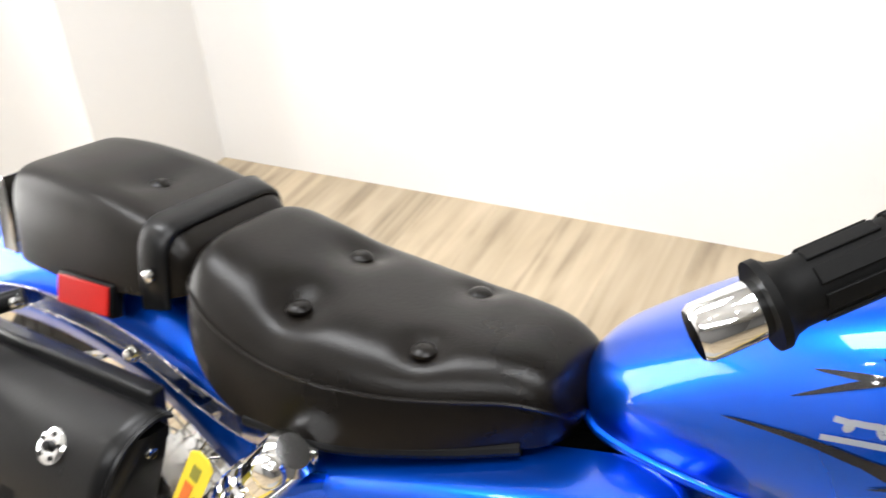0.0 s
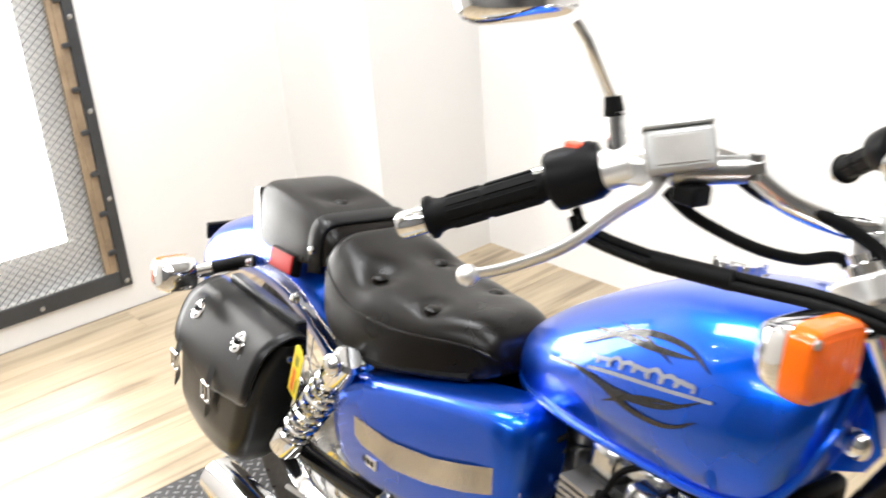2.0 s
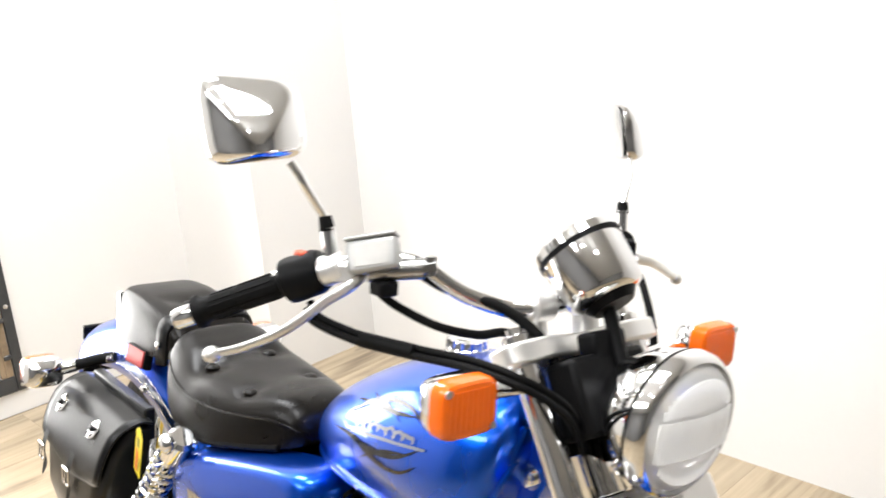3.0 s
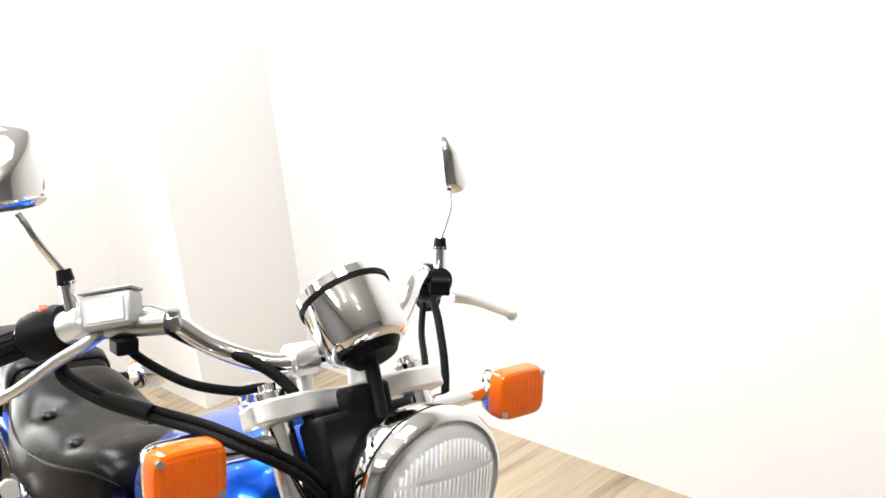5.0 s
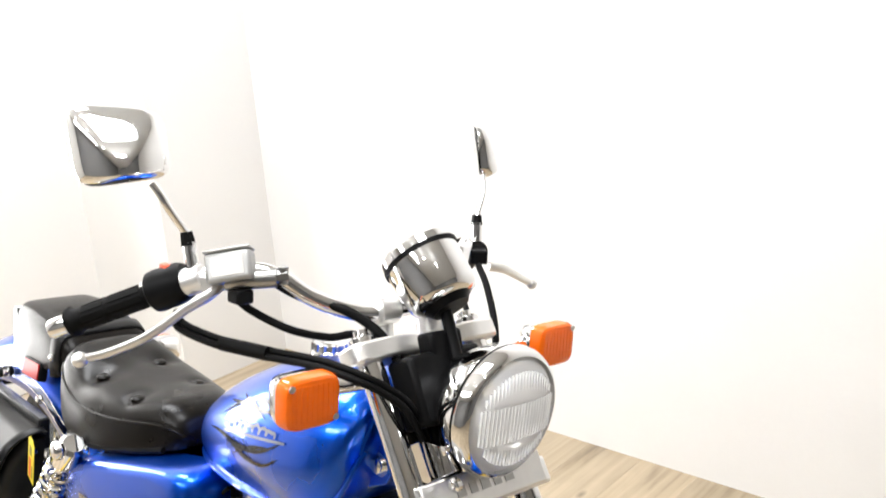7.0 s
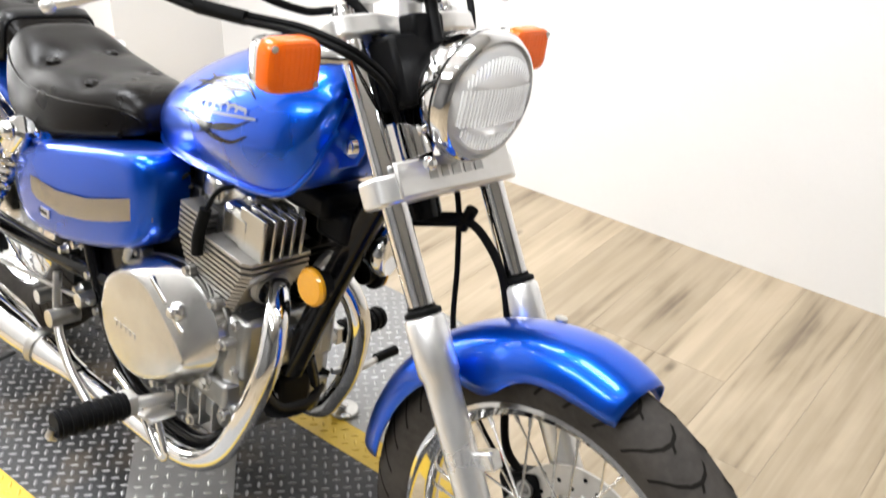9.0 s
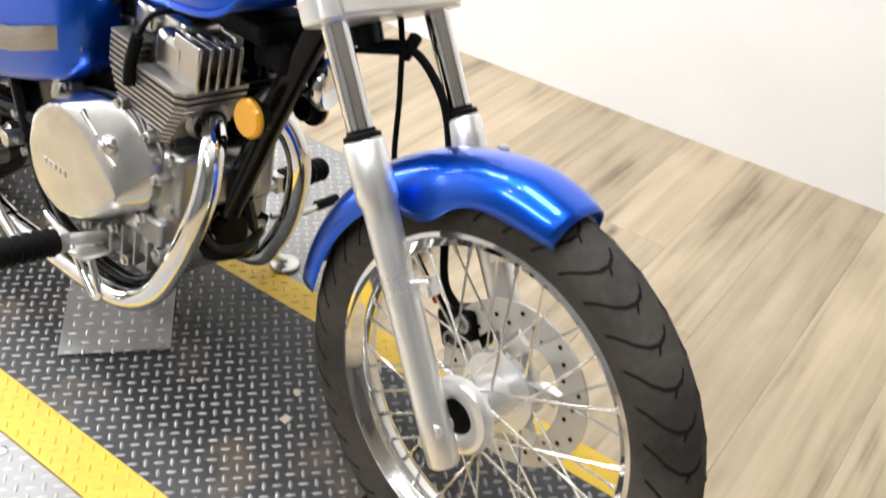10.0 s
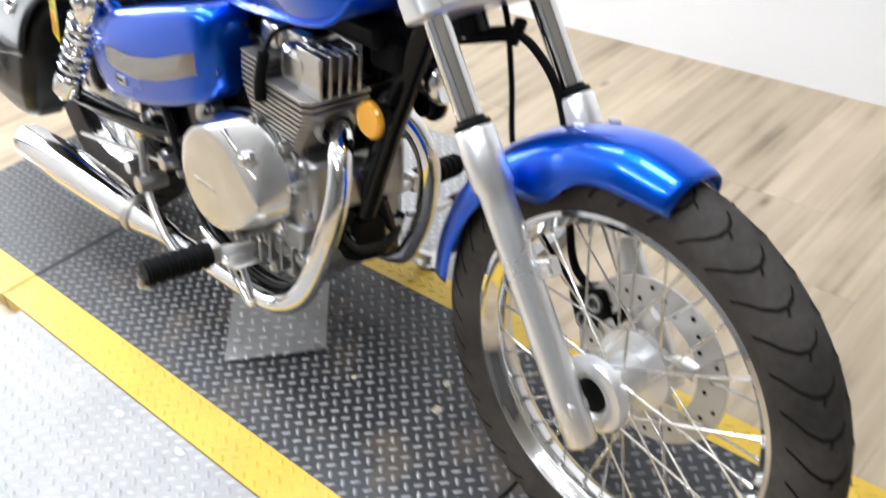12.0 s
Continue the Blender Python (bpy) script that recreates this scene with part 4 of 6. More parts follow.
    lever = part("lever", bm, M_WHITE_ALU, perch, "polished aluminium hand lever")
    bm = bmesh.new()
    bmesh.ops.create_uvsphere(bm, u_segments=16, v_segments=10, radius=0.0095, matrix=Matrix.Translation(lv[-1]))
    part("lever_ball", bm, M_WHITE_ALU, lever)
    # mirror
    top = Vector((0.896, -0.287, 1.141)) if s < 0 else Vector((0.884, 0.303, 1.128))
    bm = bmesh.new()
    pipe(bm, [pc + Vector((-0.009, 0.006 * s, 0.058)), pc.lerp(top, 0.66) + Vector((0.004, 0, 0.012)), pc.lerp(top, 0.84) + Vector((0.004, 0, 0.006)), top], 0.0052, 6, 12, r_end=0.0048)
    mirror = part("mirror", bm, M_CHROME, bike, "chrome mirror stem")
    mm = Matrix.Translation((0.828, -0.297, 1.182) if s < 0 else (0.838, 0.338, 1.166)) @ Matrix.Rotation(radians(50 if s > 0 else -20), 4, "Z") @ Matrix.Rotation(radians(-8), 4, "Y") @ Matrix.Rotation(s * radians(-8), 4, "X")
    bm = bmesh.new()
    rings = []
    for d, k_, sh in ((0.044, 0.10, 0.92), (0.038, 0.40, 0.62), (0.024, 0.78, 0.24), (0.008, 0.97, 0.03), (0.0, 1.0, 0), (-0.008, 1.0, 0), (-0.0095, 0.97, 0)):
        ring = []
        for q in range(40):
            a = math.tau * q / 40
            c, n_ = math.cos(a), math.sin(a)
            yy = math.copysign(abs(c) ** 0.42, c) * 0.059 * k_
            zz = math.copysign(abs(n_) ** 0.42, n_) * 0.049 * k_ * (1 + 0.12 * math.copysign(abs(c) ** 0.5, c) * s)
            ring.append(mm @ Vector((d * (1.0 if s < 0 else 0.62), yy - sh * (-0.004 if s < 0 else 0.022) * s, zz - sh * 0.036 + 0.1 * s * yy)))
        rings.append(ring)
    loft(bm, rings)
    part("mirror_shell", bm, M_CHROME, mirror, "chrome rectangular mirror shell", angle=50)
    bm = bmesh.new()
    ring = []
    for q in range(40):
        a = math.tau * q / 40
        c, n_ = math.cos(a), math.sin(a)
        ring.append((math.copysign(abs(c) ** 0.42, c) * 0.057, math.copysign(abs(n_) ** 0.42, n_) * 0.043))
    bm.faces.new([bm.verts.new(mm @ Vector((-0.0104, y_, z_ * (1 + 0.12 * s * y_ / 0.053) + 0.1 * s * y_))) for y_, z_ in ring])
    bmesh.ops.solidify(bm, geom=bm.faces[:], thickness=0.0006)
    part("mirror_glass", bm, material("mirror_glass", (0.9, 0.9, 0.9), 0.02, 1.0, var=0.0), mirror, "mirror glass", smooth=False)
    # turn signal
    sc = Vector((1.106, -0.207, 0.912)) if s < 0 else Vector((1.094, 0.238, 0.906))
    bm = bmesh.new()
    rod(bm, (1.10, 0.10 * s, 0.912), sc + Vector((-0.012, -0.022 * s, 0)), 0.0115, seg=18)
    sig = part("front_turn_signal", bm, M_CHROME, bike, "chrome turn signal stalk")
    bm = bmesh.new()
    rings = []
    for d, k_ in ((-0.030, 0.45), (-0.026, 0.72), (-0.014, 0.93), (0.0, 1.0), (0.004, 1.0)):
        rings.append([sc + Vector((d, math.copysign(abs(math.cos(a)) ** 0.42, math.cos(a)) * 0.038 * k_, math.copysign(abs(math.sin(a)) ** 0.42, math.sin(a)) * 0.031 * k_)) for a in [math.tau * q / 40 for q in range(40)]])
    loft(bm, rings)
    part("lamp_body", bm, M_CHROME, sig, "chrome lamp body", angle=50)
    bm = bmesh.new()
    rings = []
    for d, k_ in ((0.0045, 1.02), (0.018, 1.02), (0.024, 0.97), (0.026, 0.88)):
        rings.append([sc + Vector((d, math.copysign(abs(math.cos(a)) ** 0.42, math.cos(a)) * 0.038 * k_, math.copysign(abs(math.sin(a)) ** 0.42, math.sin(a)) * 0.031 * k_)) for a in [math.tau * q / 40 for q in range(40)]])
    loft(bm, rings)
    lens = part("lens", bm, M_ORANGE, sig, "amber ribbed lens", angle=30)
    for q in range(9):
        bm = bmesh.new()
        y_ = -0.029 + q * 0.00725
        box(bm, 0.0258, 0.0268, y_ - 0.0024, y_ + 0.0024, -0.022, 0.022, Matrix.Translation(sc))
        part("rib", bm, M_ORANGE, lens, bevel=0.0004)
    for dy in (-0.031, 0.031):
        bm = bmesh.new()
        c = sc + Vector((0.0255, dy, -0.022 if dy * s < 0 else 0.022))
        lathe(bm, c, c + Vector((1, 0, 0)), [(0, 0.0042), (0.002, 0.0042), (0.003, 0)], 10)
        part("screw", bm, M_STEEL, lens)

THR = [(0.879, -0.251, 0.966), (0.894, -0.247, 0.950), (0.960, -0.228, 0.941), (1.027, -0.203, 0.940), (1.100, -0.180, 0.942), (1.146, -0.153, 0.931), (1.160, -0.122, 0.912), (1.166, -0.094, 0.888), (1.160, -0.060, 0.840), (1.150, -0.030, 0.780)]
cable("throttle_cable", THR, 0.0046, label="black throttle cable")
cable("throttle_cable", [(x - 0.004, y + 0.007, z + 0.006) for x, y, z in THR], 0.0046, label="black throttle cable")
bm = bmesh.new()
pipe(bm, [(x - 0.002, y + 0.003, z + 0.003) for x, y, z in THR[2:4]], 0.0095, 4, 10)
part("cable_sleeve", bm, M_RUBBER, bike, "black sleeve joining the cables")
cable("brake_line", [(0.985, -0.176, 1.028), (1.003, -0.140, 1.004), (1.050, -0.095, 0.986), (1.087, -0.068, 0.956), (1.118, -0.062, 0.915), (1.132, -0.060, 0.85), (1.150, -0.04, 0.78), (1.160, -0.015, 0.71)], 0.0066, label="black brake hose from the master cylinder")
cable("brake_switch_wire", [(0.940, -0.200, 1.000), (0.960, -0.182, 0.980), (1.000, -0.150, 0.960), (1.020, -0.105, 0.948), (1.045, -0.075, 0.950), (1.06, -0.060, 0.90)], 0.0055, label="black sheathed wire along the handlebar")
cable("clutch_cable", [(1.000, 0.185, 1.010), (1.040, 0.165, 0.985), (1.085, 0.14, 0.93), (1.11, 0.11, 0.86), (1.10, 0.06, 0.78)], 0.0052, label="black clutch cable")
cable("switch_wire", [(0.915, 0.236, 0.980), (0.94, 0.215, 0.945), (1.00, 0.175, 0.925), (1.07, 0.12, 0.90), (1.10, 0.06, 0.86)], 0.0048, label="black switch wiring")

# ---- fuel tank ----
TANK = smooth_table([(0.588, 0.006, 0.690, 0.672, 0.5), (0.596, 0.036, 0.712, 0.660, 0.5), (0.622, 0.066, 0.738, 0.652, 0.5), (0.69, 0.098, 0.785, 0.658, 0.5), (0.775, 0.122, 0.832, 0.668, 0.5), (0.86, 0.139, 0.868, 0.680, 0.5),
                     (0.94, 0.148, 0.886, 0.690, 0.5), (1.00, 0.148, 0.892, 0.699, 0.5), (1.040, 0.141, 0.890, 0.716, 0.5), (1.066, 0.126, 0.882, 0.754, 0.5), (1.081, 0.100, 0.868, 0.808, 0.5), (1.086, 0.03, 0.852, 0.836, 0.5)], 8)


def tank_point(x, a, off=0.0):
    """On the tank's skin: a from 0 at the right lower edge to 1 at the top middle; beyond that the left side."""
    w, zt, zb, _ = lerp_table(TANK, x)
    zm = zb + (zt - zb) * 0.36
    s = -1
    if a > 1:
        a, s = 2 - a, 1
    if a < 0.3:
        t = a / 0.3
        y = w * (0.86 + 0.14 * math.sin(t * math.pi / 2))
        z = zb + (zm - zb) * t
        nrm = Vector((0, s, -0.15))
    else:
        t = (a - 0.3) / 0.7 * math.pi / 2
        y = w * math.cos(t) ** 0.80
        z = zm + (zt - zm) * math.sin(t) ** 0.95
        nrm = Vector((0, s * math.cos(t), math.sin(t)))
    return Vector((x, s * y, z)) + nrm.normalized() * off


bm = bmesh.new()
loft(bm, [[tank_point(r[0], k / 40) for k in range(81)] for r in TANK])
tank = part("fuel_tank", bm, M_BLUE, bike, "metallic blue teardrop fuel tank with black tribal flames", angle=70)
for s in (-1, 1):
    bm = bmesh.new()
    pts = []
    for r in TANK[4:-6:4]:
        p = tank_point(r[0], 0.0)
        pts.append((p.x, s * (abs(p.y) + 0.002), p.z))
    pts += [(1.078, s * 0.092, 0.806), (1.085, s * 0.078, 0.850)]
    pipe(bm, pts, 0.0050, 4, 8)
    part("seam_flange", bm, M_BLUE, tank)
# decals: slim ribbons on the skin
M_DECAL = material("black_decal", (0.010, 0.010, 0.014), 0.2, var=0.05, coat=1.0)
M_SILVER = material("silver_script", (0.42, 0.44, 0.47), 0.35, 0.3, var=0.05, coat=1.0)


def ribbon(points, w0, w1, mat, name, off=0.0016, taper=True):
    """A tapering stroke on the tank through points of (x, a)."""
    pts = spline([(x, a, 0) for x, a in points], 10)
    bm = bmesh.new()
    prev = None
    n = len(pts)
    for i, p in enumerate(pts):
        d = (pts[min(i + 1, n - 1)] - pts[max(i - 1, 0)])
        d = Vector((d.x, d.y * 0.24, 0)).normalized()
        t = i / (n - 1)
        w = (w0 + (w1 - w0) * t) * (max(0.04, math.sin(math.pi * t) ** 0.6) if taper else 1.0)
        q = Vector((-d.y, d.x / 0.24, 0)) * w / 2
        pair = (bm.verts.new(tank_point(p.x + q.x, p.y + q.y, off)), bm.verts.new(tank_point(p.x - q.x, p.y - q.y, off)))
        if prev:
            bm.faces.new((prev[0], prev[1], pair[1], pair[0]))
        prev = pair
    bmesh.ops.solidify(bm, geom=bm.faces[:], thickness=0.0004)
    return part(name, bm, mat, tank)


for pts, w in (([(0.775, 0.50), (0.815, 0.545), (0.850, 0.575), (0.890, 0.585), (0.935, 0.565), (0.972, 0.50)], 0.013), ([(0.785, 0.585), (0.83, 0.56), (0.875, 0.535), (0.915, 0.53), (0.950, 0.535)], 0.013), ([(0.825, 0.62), (0.850, 0.58), (0.880, 0.555), (0.925, 0.49)], 0.008),
               ([(0.730, 0.41), (0.790, 0.375), (0.840, 0.335), (0.890, 0.325), (0.935, 0.345), (0.975, 0.405)], 0.012), ([(0.810, 0.36), (0.850, 0.315), (0.890, 0.275), (0.935, 0.275), (0.972, 0.33)], 0.013), ([(0.835, 0.27), (0.870, 0.315), (0.905, 0.345), (0.960, 0.37)], 0.009)):
    ribbon(pts, w * 0.62, w * 0.45, M_DECAL, "flame_decal")
# the maker's script, as one looping silver stroke over a thin underline
ribbon([(0.806 + 0.0041 * k + 0.006 * math.sin(k * 1.26), 0.437 + 0.022 * math.cos(k * 1.26) * (0.62 + 0.38 * math.sin(k * 2.1))) for k in range(38)], 0.0042, 0.0042, M_SILVER, "silver_stroke", 0.0022, False)
ribbon([(0.800, 0.395), (0.87, 0.393), (0.93, 0.400), (0.985, 0.412)], 0.004, 0.003, M_SILVER, "silver_stroke", 0.0022, False)
bm = bmesh.new()
c = tank_point(0.885, 1.0)
lathe(bm, c - Vector((0, 0, 0.004)), c + Vector((0, 0, 1)), [(0, 0.030), (0.010, 0.030), (0.012, 0.026), (0.020, 0.025), (0.024, 0.020), (0.024, 0)], 32)
cap = part("fuel_cap", bm, M_CHROME, tank, "chrome fuel filler cap")
for k in range(12):
    a = math.tau * k / 12
    bm = bmesh.new()
    lathe(bm, (c.x + 0.024 * math.cos(a), c.y + 0.024 * math.sin(a), c.z + 0.006), (c.x + 0.024 * math.cos(a), c.y + 0.024 * math.sin(a), 2), [(0, 0.005), (0.012, 0.005), (0.014, 0)], 8)
    part("cap_lobe", bm, M_CHROME, cap)
# neck gussets and bolts
for s in (-1, 1):
    bm = bmesh.new()
    plate_xz(bm, [(1.00, 0.72), (1.04, 0.735), (1.098, 0.762), (1.110, 0.785), (1.098, 0.815), (1.075, 0.85), (1.0, 0.80)], s * 0.060, s * 0.065)
    g_ = part("neck_cover", bm, M_BLUE, bike, "blue cover at the frame neck", bevel=0.0015)
    bm = bmesh.new()
    lathe(bm, (1.086, s * 0.064, 0.786), (1.086, s, 0.786), [(0, 0.016), (0.003, 0.016), (0.003, 0.0105), (0.010, 0.0105), (0.012, 0.006), (0.012, 0)], 18)
    part("bolt", bm, M_CHROME, g_, "chrome dome bolt")

# ---- frame ----
bm = bmesh.new()
pipe(bm, [(1.115, 0, 0.76), (1.065, 0, 0.66), (0.985, 0, 0.48), (0.93, 0, 0.345)], 0.022, 6, 20)
part("down_tube", bm, M_BLACK, bike, "black painted down tube")
bm = bmesh.new()
pipe(bm, [(1.09, 0, 0.83), (0.95, 0, 0.80), (0.75, 0, 0.70), (0.60, 0, 0.63), (0.40, 0, 0.60)], 0.022, 6, 16)
part("backbone", bm, M_BLACK, bike, "black backbone tube under the tank")
for s in (-1, 1):
    bm = bmesh.new()
    pipe(bm, [(0.93, s * 0.03, 0.36), (0.90, s * 0.08, 0.25), (0.84, s * 0.105, 0.19), (0.70, s * 0.11, 0.185), (0.60, s * 0.115, 0.22), (0.53, s * 0.115, 0.32), (0.48, s * 0.115, 0.42), (0.43, s * 0.115, 0.56)], 0.014, 6, 14)
    part("cradle_tube", bm, M_BLACK, bike, "black frame cradle tube")
    bm = bmesh.new()
    pipe(bm, [(0.56, s * 0.10, 0.36), (0.40, s * 0.115, 0.345), (0.20, s * 0.12, 0.325), (0.05, s * 0.122, 0.315)], 0.019, 5, 14)
    part("swingarm", bm, M_BLACK, bike, "black swingarm")
    bm = bmesh.new()
    lathe(bm, (1.030, s * 0.035, 0.553), (1.030, s, 0.553), [(0, 0.020), (0.018, 0.020), (0.020, 0.026)], 20)
    lathe(bm, (1.030, s * 0.053, 0.553), (1.030, s, 0.553), [(0, 0.0), (0.0, 0.030), (0.006, 0.030)], 28)
    stay = part("reflector_stay", bm, M_PLASTIC, bike, "black reflector mount")
    bm = bmesh.new()
    lathe(bm, (1.030, s * 0.058, 0.553), (1.030, s, 0.553), [(0, 0.029), (0.006, 0.029), (0.010, 0.025), (0.010, 0)], 28)
    part("side_reflector", bm, M_AMBER, stay, "round amber side reflector")
bm = bmesh.new()
lathe(bm, (1.045, 0.045, 0.60), (1.085, 0.060, 0.60), [(0, 0), (0, 0.03), (0.012, 0.040), (0.022, 0.040), (0.028, 0.036), (0.020, 0.02), (0.020, 0)], 30)
part("horn", bm, M_CHROME, bike, "chrome-rimmed horn")

# ---- engine ----
def squared(cx, cy, hx, hy, p=0.35, n=32):
    return [(cx + math.copysign(abs(math.cos(a)) ** p, math.cos(a)) * hx, cy + math.copysign(abs(math.sin(a)) ** p, math.sin(a)) * hy) for a in [math.tau * k / n for k in range(n)]]


engine = part("engine", (lambda b: (box(b, 0.615, 0.915, -0.105, 0.105, 0.235, 0.455), b)[1])(bmesh.new()), M_ALU2, bike, "silver twin-cylinder engine block", bevel=0.025)
bm = bmesh.new()
box(bm, 0.66, 0.87, -0.085, 0.085, 0.200, 0.237)
box(bm, 0.69, 0.90, -0.095, 0.095, 0.26, 0.36)
sump = part("sump", bm, M_ALU2, engine, "ribbed silver sump", bevel=0.004)
M_CASE = material("lacquered_case_aluminium", (0.62, 0.615, 0.60), 0.24, 1.0, var=0.16, scale=16, bump=0.06, bump_scale=140)
# right cover: a round clutch bulge that runs forward into an angled shoulder
BASE = [(0.582, 0.350), (0.600, 0.412), (0.645, 0.455), (0.71, 0.480), (0.79, 0.492), (0.85, 0.478), (0.892, 0.436), (0.895, 0.385), (0.868, 0.340), (0.80, 0.285), (0.72, 0.252), (0.645, 0.258), (0.597, 0.295)]
FACE = [(0.594, 0.350), (0.611, 0.404), (0.651, 0.439), (0.70, 0.455), (0.742, 0.448), (0.787, 0.420), (0.828, 0.388), (0.852, 0.364), (0.836, 0.342), (0.780, 0.298), (0.715, 0.269), (0.649, 0.272), (0.607, 0.304)]


def case_ring(k, y, grow=0.0):
    """Between the cover's base (k=0) and its face (k=1), at one depth."""
    pts = spline([(a[0] + (b[0] - a[0]) * k, 0, a[1] + (b[1] - a[1]) * k) for a, b in zip(BASE + BASE[:1], FACE + FACE[:1])], 5)[:-1]
    return [(0.72 + (p.x - 0.72) * (1 + grow), y, 0.36 + (p.z - 0.36) * (1 + grow)) for p in pts]


bm = bmesh.new()
loft(bm, [case_ring(0, -0.090), case_ring(0, -0.121), case_ring(0.10, -0.127), case_ring(0.82, -0.149), case_ring(0.98, -0.1535), case_ring(1.0, -0.1545, -0.02), case_ring(1.0, -0.1550, -0.10)])
cc = part("clutch_cover", bm, M_CASE, engine, "bright round clutch cover with angled shoulder", angle=24)
bm = bmesh.new()
loft(bm, [case_ring(0, -0.094, 0.018), case_ring(0, -0.103, 0.018)])
part("cover_flange", bm, M_ALU2, cc, "joint flange of the cover", bevel=0.002)
bm = bmesh.new()
for x, z, a, ln in ((0.765, 0.452, -30, 0.052), (0.815, 0.420, -30, 0.05), (0.775, 0.428, 62, 0.03)):
    box(bm, -ln / 2, ln / 2, -0.150, -0.140, -0.004, 0.004, Matrix.Translation((x, 0, z)) @ Matrix.Rotation(radians(-a), 4, "Y"))
part("case_rib", bm, M_CASE, cc, bevel=0.002)
for x, z in ((0.655, 0.468), (0.80, 0.496), (0.872, 0.468), (0.902, 0.410), (0.868, 0.330), (0.795, 0.275), (0.715, 0.243), (0.598, 0.275)):
    bm = bmesh.new()
    lathe(bm, (x, -0.096, z), (x, -1, z), [(0, 0.0095), (0.022, 0.009), (0.024, 0.006), (0.030, 0.006), (0.030, 0)], 12)
    part("case_bolt", bm, M_STEEL, engine)
bm = bmesh.new()
lathe(bm, (0.815, -0.136, 0.436), (0.84, -1, 0.46), [(0, 0.017), (0.014, 0.016), (0.016, 0.010), (0.024, 0.010), (0.026, 0)], 6)
part("oil_filler_cap", bm, M_CASE, cc, bevel=0.002)
bm = bmesh.new()
for w, x in ((0.010, 0.645), (0.008, 0.660), (0.010, 0.675), (0.008, 0.690), (0.009, 0.705)):
    box(bm, x - w / 2, x + w / 2, -0.1562, -0.1552, 0.336, 0.346)
part("cast_mark", bm, M_CASE, cc, "raised maker's mark", smooth=False)
# lower crankcase: stepped lumps, webs and bolts
for x0, x1, yy, z0, z1 in ((0.735, 0.912, -0.116, 0.292, 0.338), (0.715, 0.900, -0.108, 0.250, 0.288), (0.700, 0.872, -0.098, 0.206, 0.246), (0.842, 0.925, -0.104, 0.262, 0.300)):
    bm = bmesh.new()
    box(bm, x0, x1, yy, 0.09, z0, z1)
    part("crankcase_step", bm, M_ALU2, engine, bevel=0.007)
for k in range(5):
    bm = bmesh.new()
    x = 0.745 + 0.034 * k
    box(bm, x, x + 0.005, -0.119, -0.08, 0.215 + 0.006 * k, 0.292)
    part("crankcase_web", bm, M_ALU2, engine, bevel=0.002)
for x, y, z in ((0.755, -0.114, 0.270), (0.826, -0.116, 0.230), (0.862, -0.118, 0.318), (0.905, -0.112, 0.282), (0.925, -0.108, 0.250)):
    bm = bmesh.new()
    lathe(bm, (x, y + 0.012, z), (x, -1, z), [(0, 0.010), (0.014, 0.010), (0.015, 0.006), (0.020, 0.006), (0.020, 0)], 12)
    part("case_bolt", bm, M_STEEL, engine)
# crankcase nose below the cylinders
bm = bmesh.new()
box(bm, 0.84, 0.930, -0.096, 0.090, 0.345, 0.452)
box(bm, 0.925, 0.948, -0.060, 0.050, 0.365, 0.430)
part("crankcase_nose", bm, M_ALU2, engine, bevel=0.010)
for x, z in ((0.915, 0.44), (0.918, 0.36), (0.87, 0.335)):
    bm = bmesh.new()
    lathe(bm, (x - 0.008, -0.094, z), (x - 0.008, -1, z), [(0, 0.008), (0.008, 0.008), (0.010, 0.005), (0.012, 0.005), (0.012, 0)], 12)
    part("case_bolt", bm, M_STEEL, engine)
# left cover, seen from beyond
bm = bmesh.new()
lathe(bm, (0.70, 0.098, 0.375), (0.70, 1, 0.375), [(0, 0.10), (0.03, 0.098), (0.045, 0.085), (0.046, 0)], 40)
part("alternator_cover", bm, M_ALU, engine, "polished round alternator cover")
# cylinder fins, leaning forward a little
CYL = Matrix.Translation((0.832, 0, 0.448)) @ Matrix.Rotation(radians(4), 4, "Y")


def fin(z, x0, x1, half, t=0.0050, y1=0.004):
    bm = bmesh.new()
    out = [(x0, -half), (x1 - 0.012, -half), (x1, -half + 0.012), (x1, y1), (x0, y1)]
    lo = [bm.verts.new(CYL @ Vector((x, y, z - t / 2))) for x, y in out]
    hi = [bm.verts.new(CYL @ Vector((x, y, z + t / 2))) for x, y in out]
    bm.faces.new(hi)
    bm.faces.new(lo[::-1])
    n = len(out)
    for k in range(n):
        bm.faces.new((lo[k], lo[(k + 1) % n], hi[(k + 1) % n], hi[k]))
    return bm


# barrel core: near-black colour stands for the shade between the fins
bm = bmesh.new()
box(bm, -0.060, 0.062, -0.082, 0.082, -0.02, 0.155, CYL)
cyl = part("cylinder", bm, material("fin_gap_shade", (0.05, 0.05, 0.05), 0.6, 0.3), engine, "cylinder barrel, darkened as the shade between its fins")
for k in range(10):
    part("cooling_fin", fin(0.000 + k * 0.0098, -0.046 - 0.0032 * k, 0.046 + 0.0058 * k, 0.100 + 0.0014 * k), M_FIN, cyl)
for k in range(6):
    part("cooling_fin", fin(0.098 + k * 0.0092, -0.080, -0.020, 0.112), M_FIN, cyl)
for k in range(2):
    part("cooling_fin", fin(0.098 + k * 0.0098, 0.000, 0.104, 0.115), M_FIN, cyl)
bm = fin(0.1195, -0.002, 0.106, 0.117, 0.0065)
part("head_deck", bm, M_FIN, cyl, bevel=0.001)
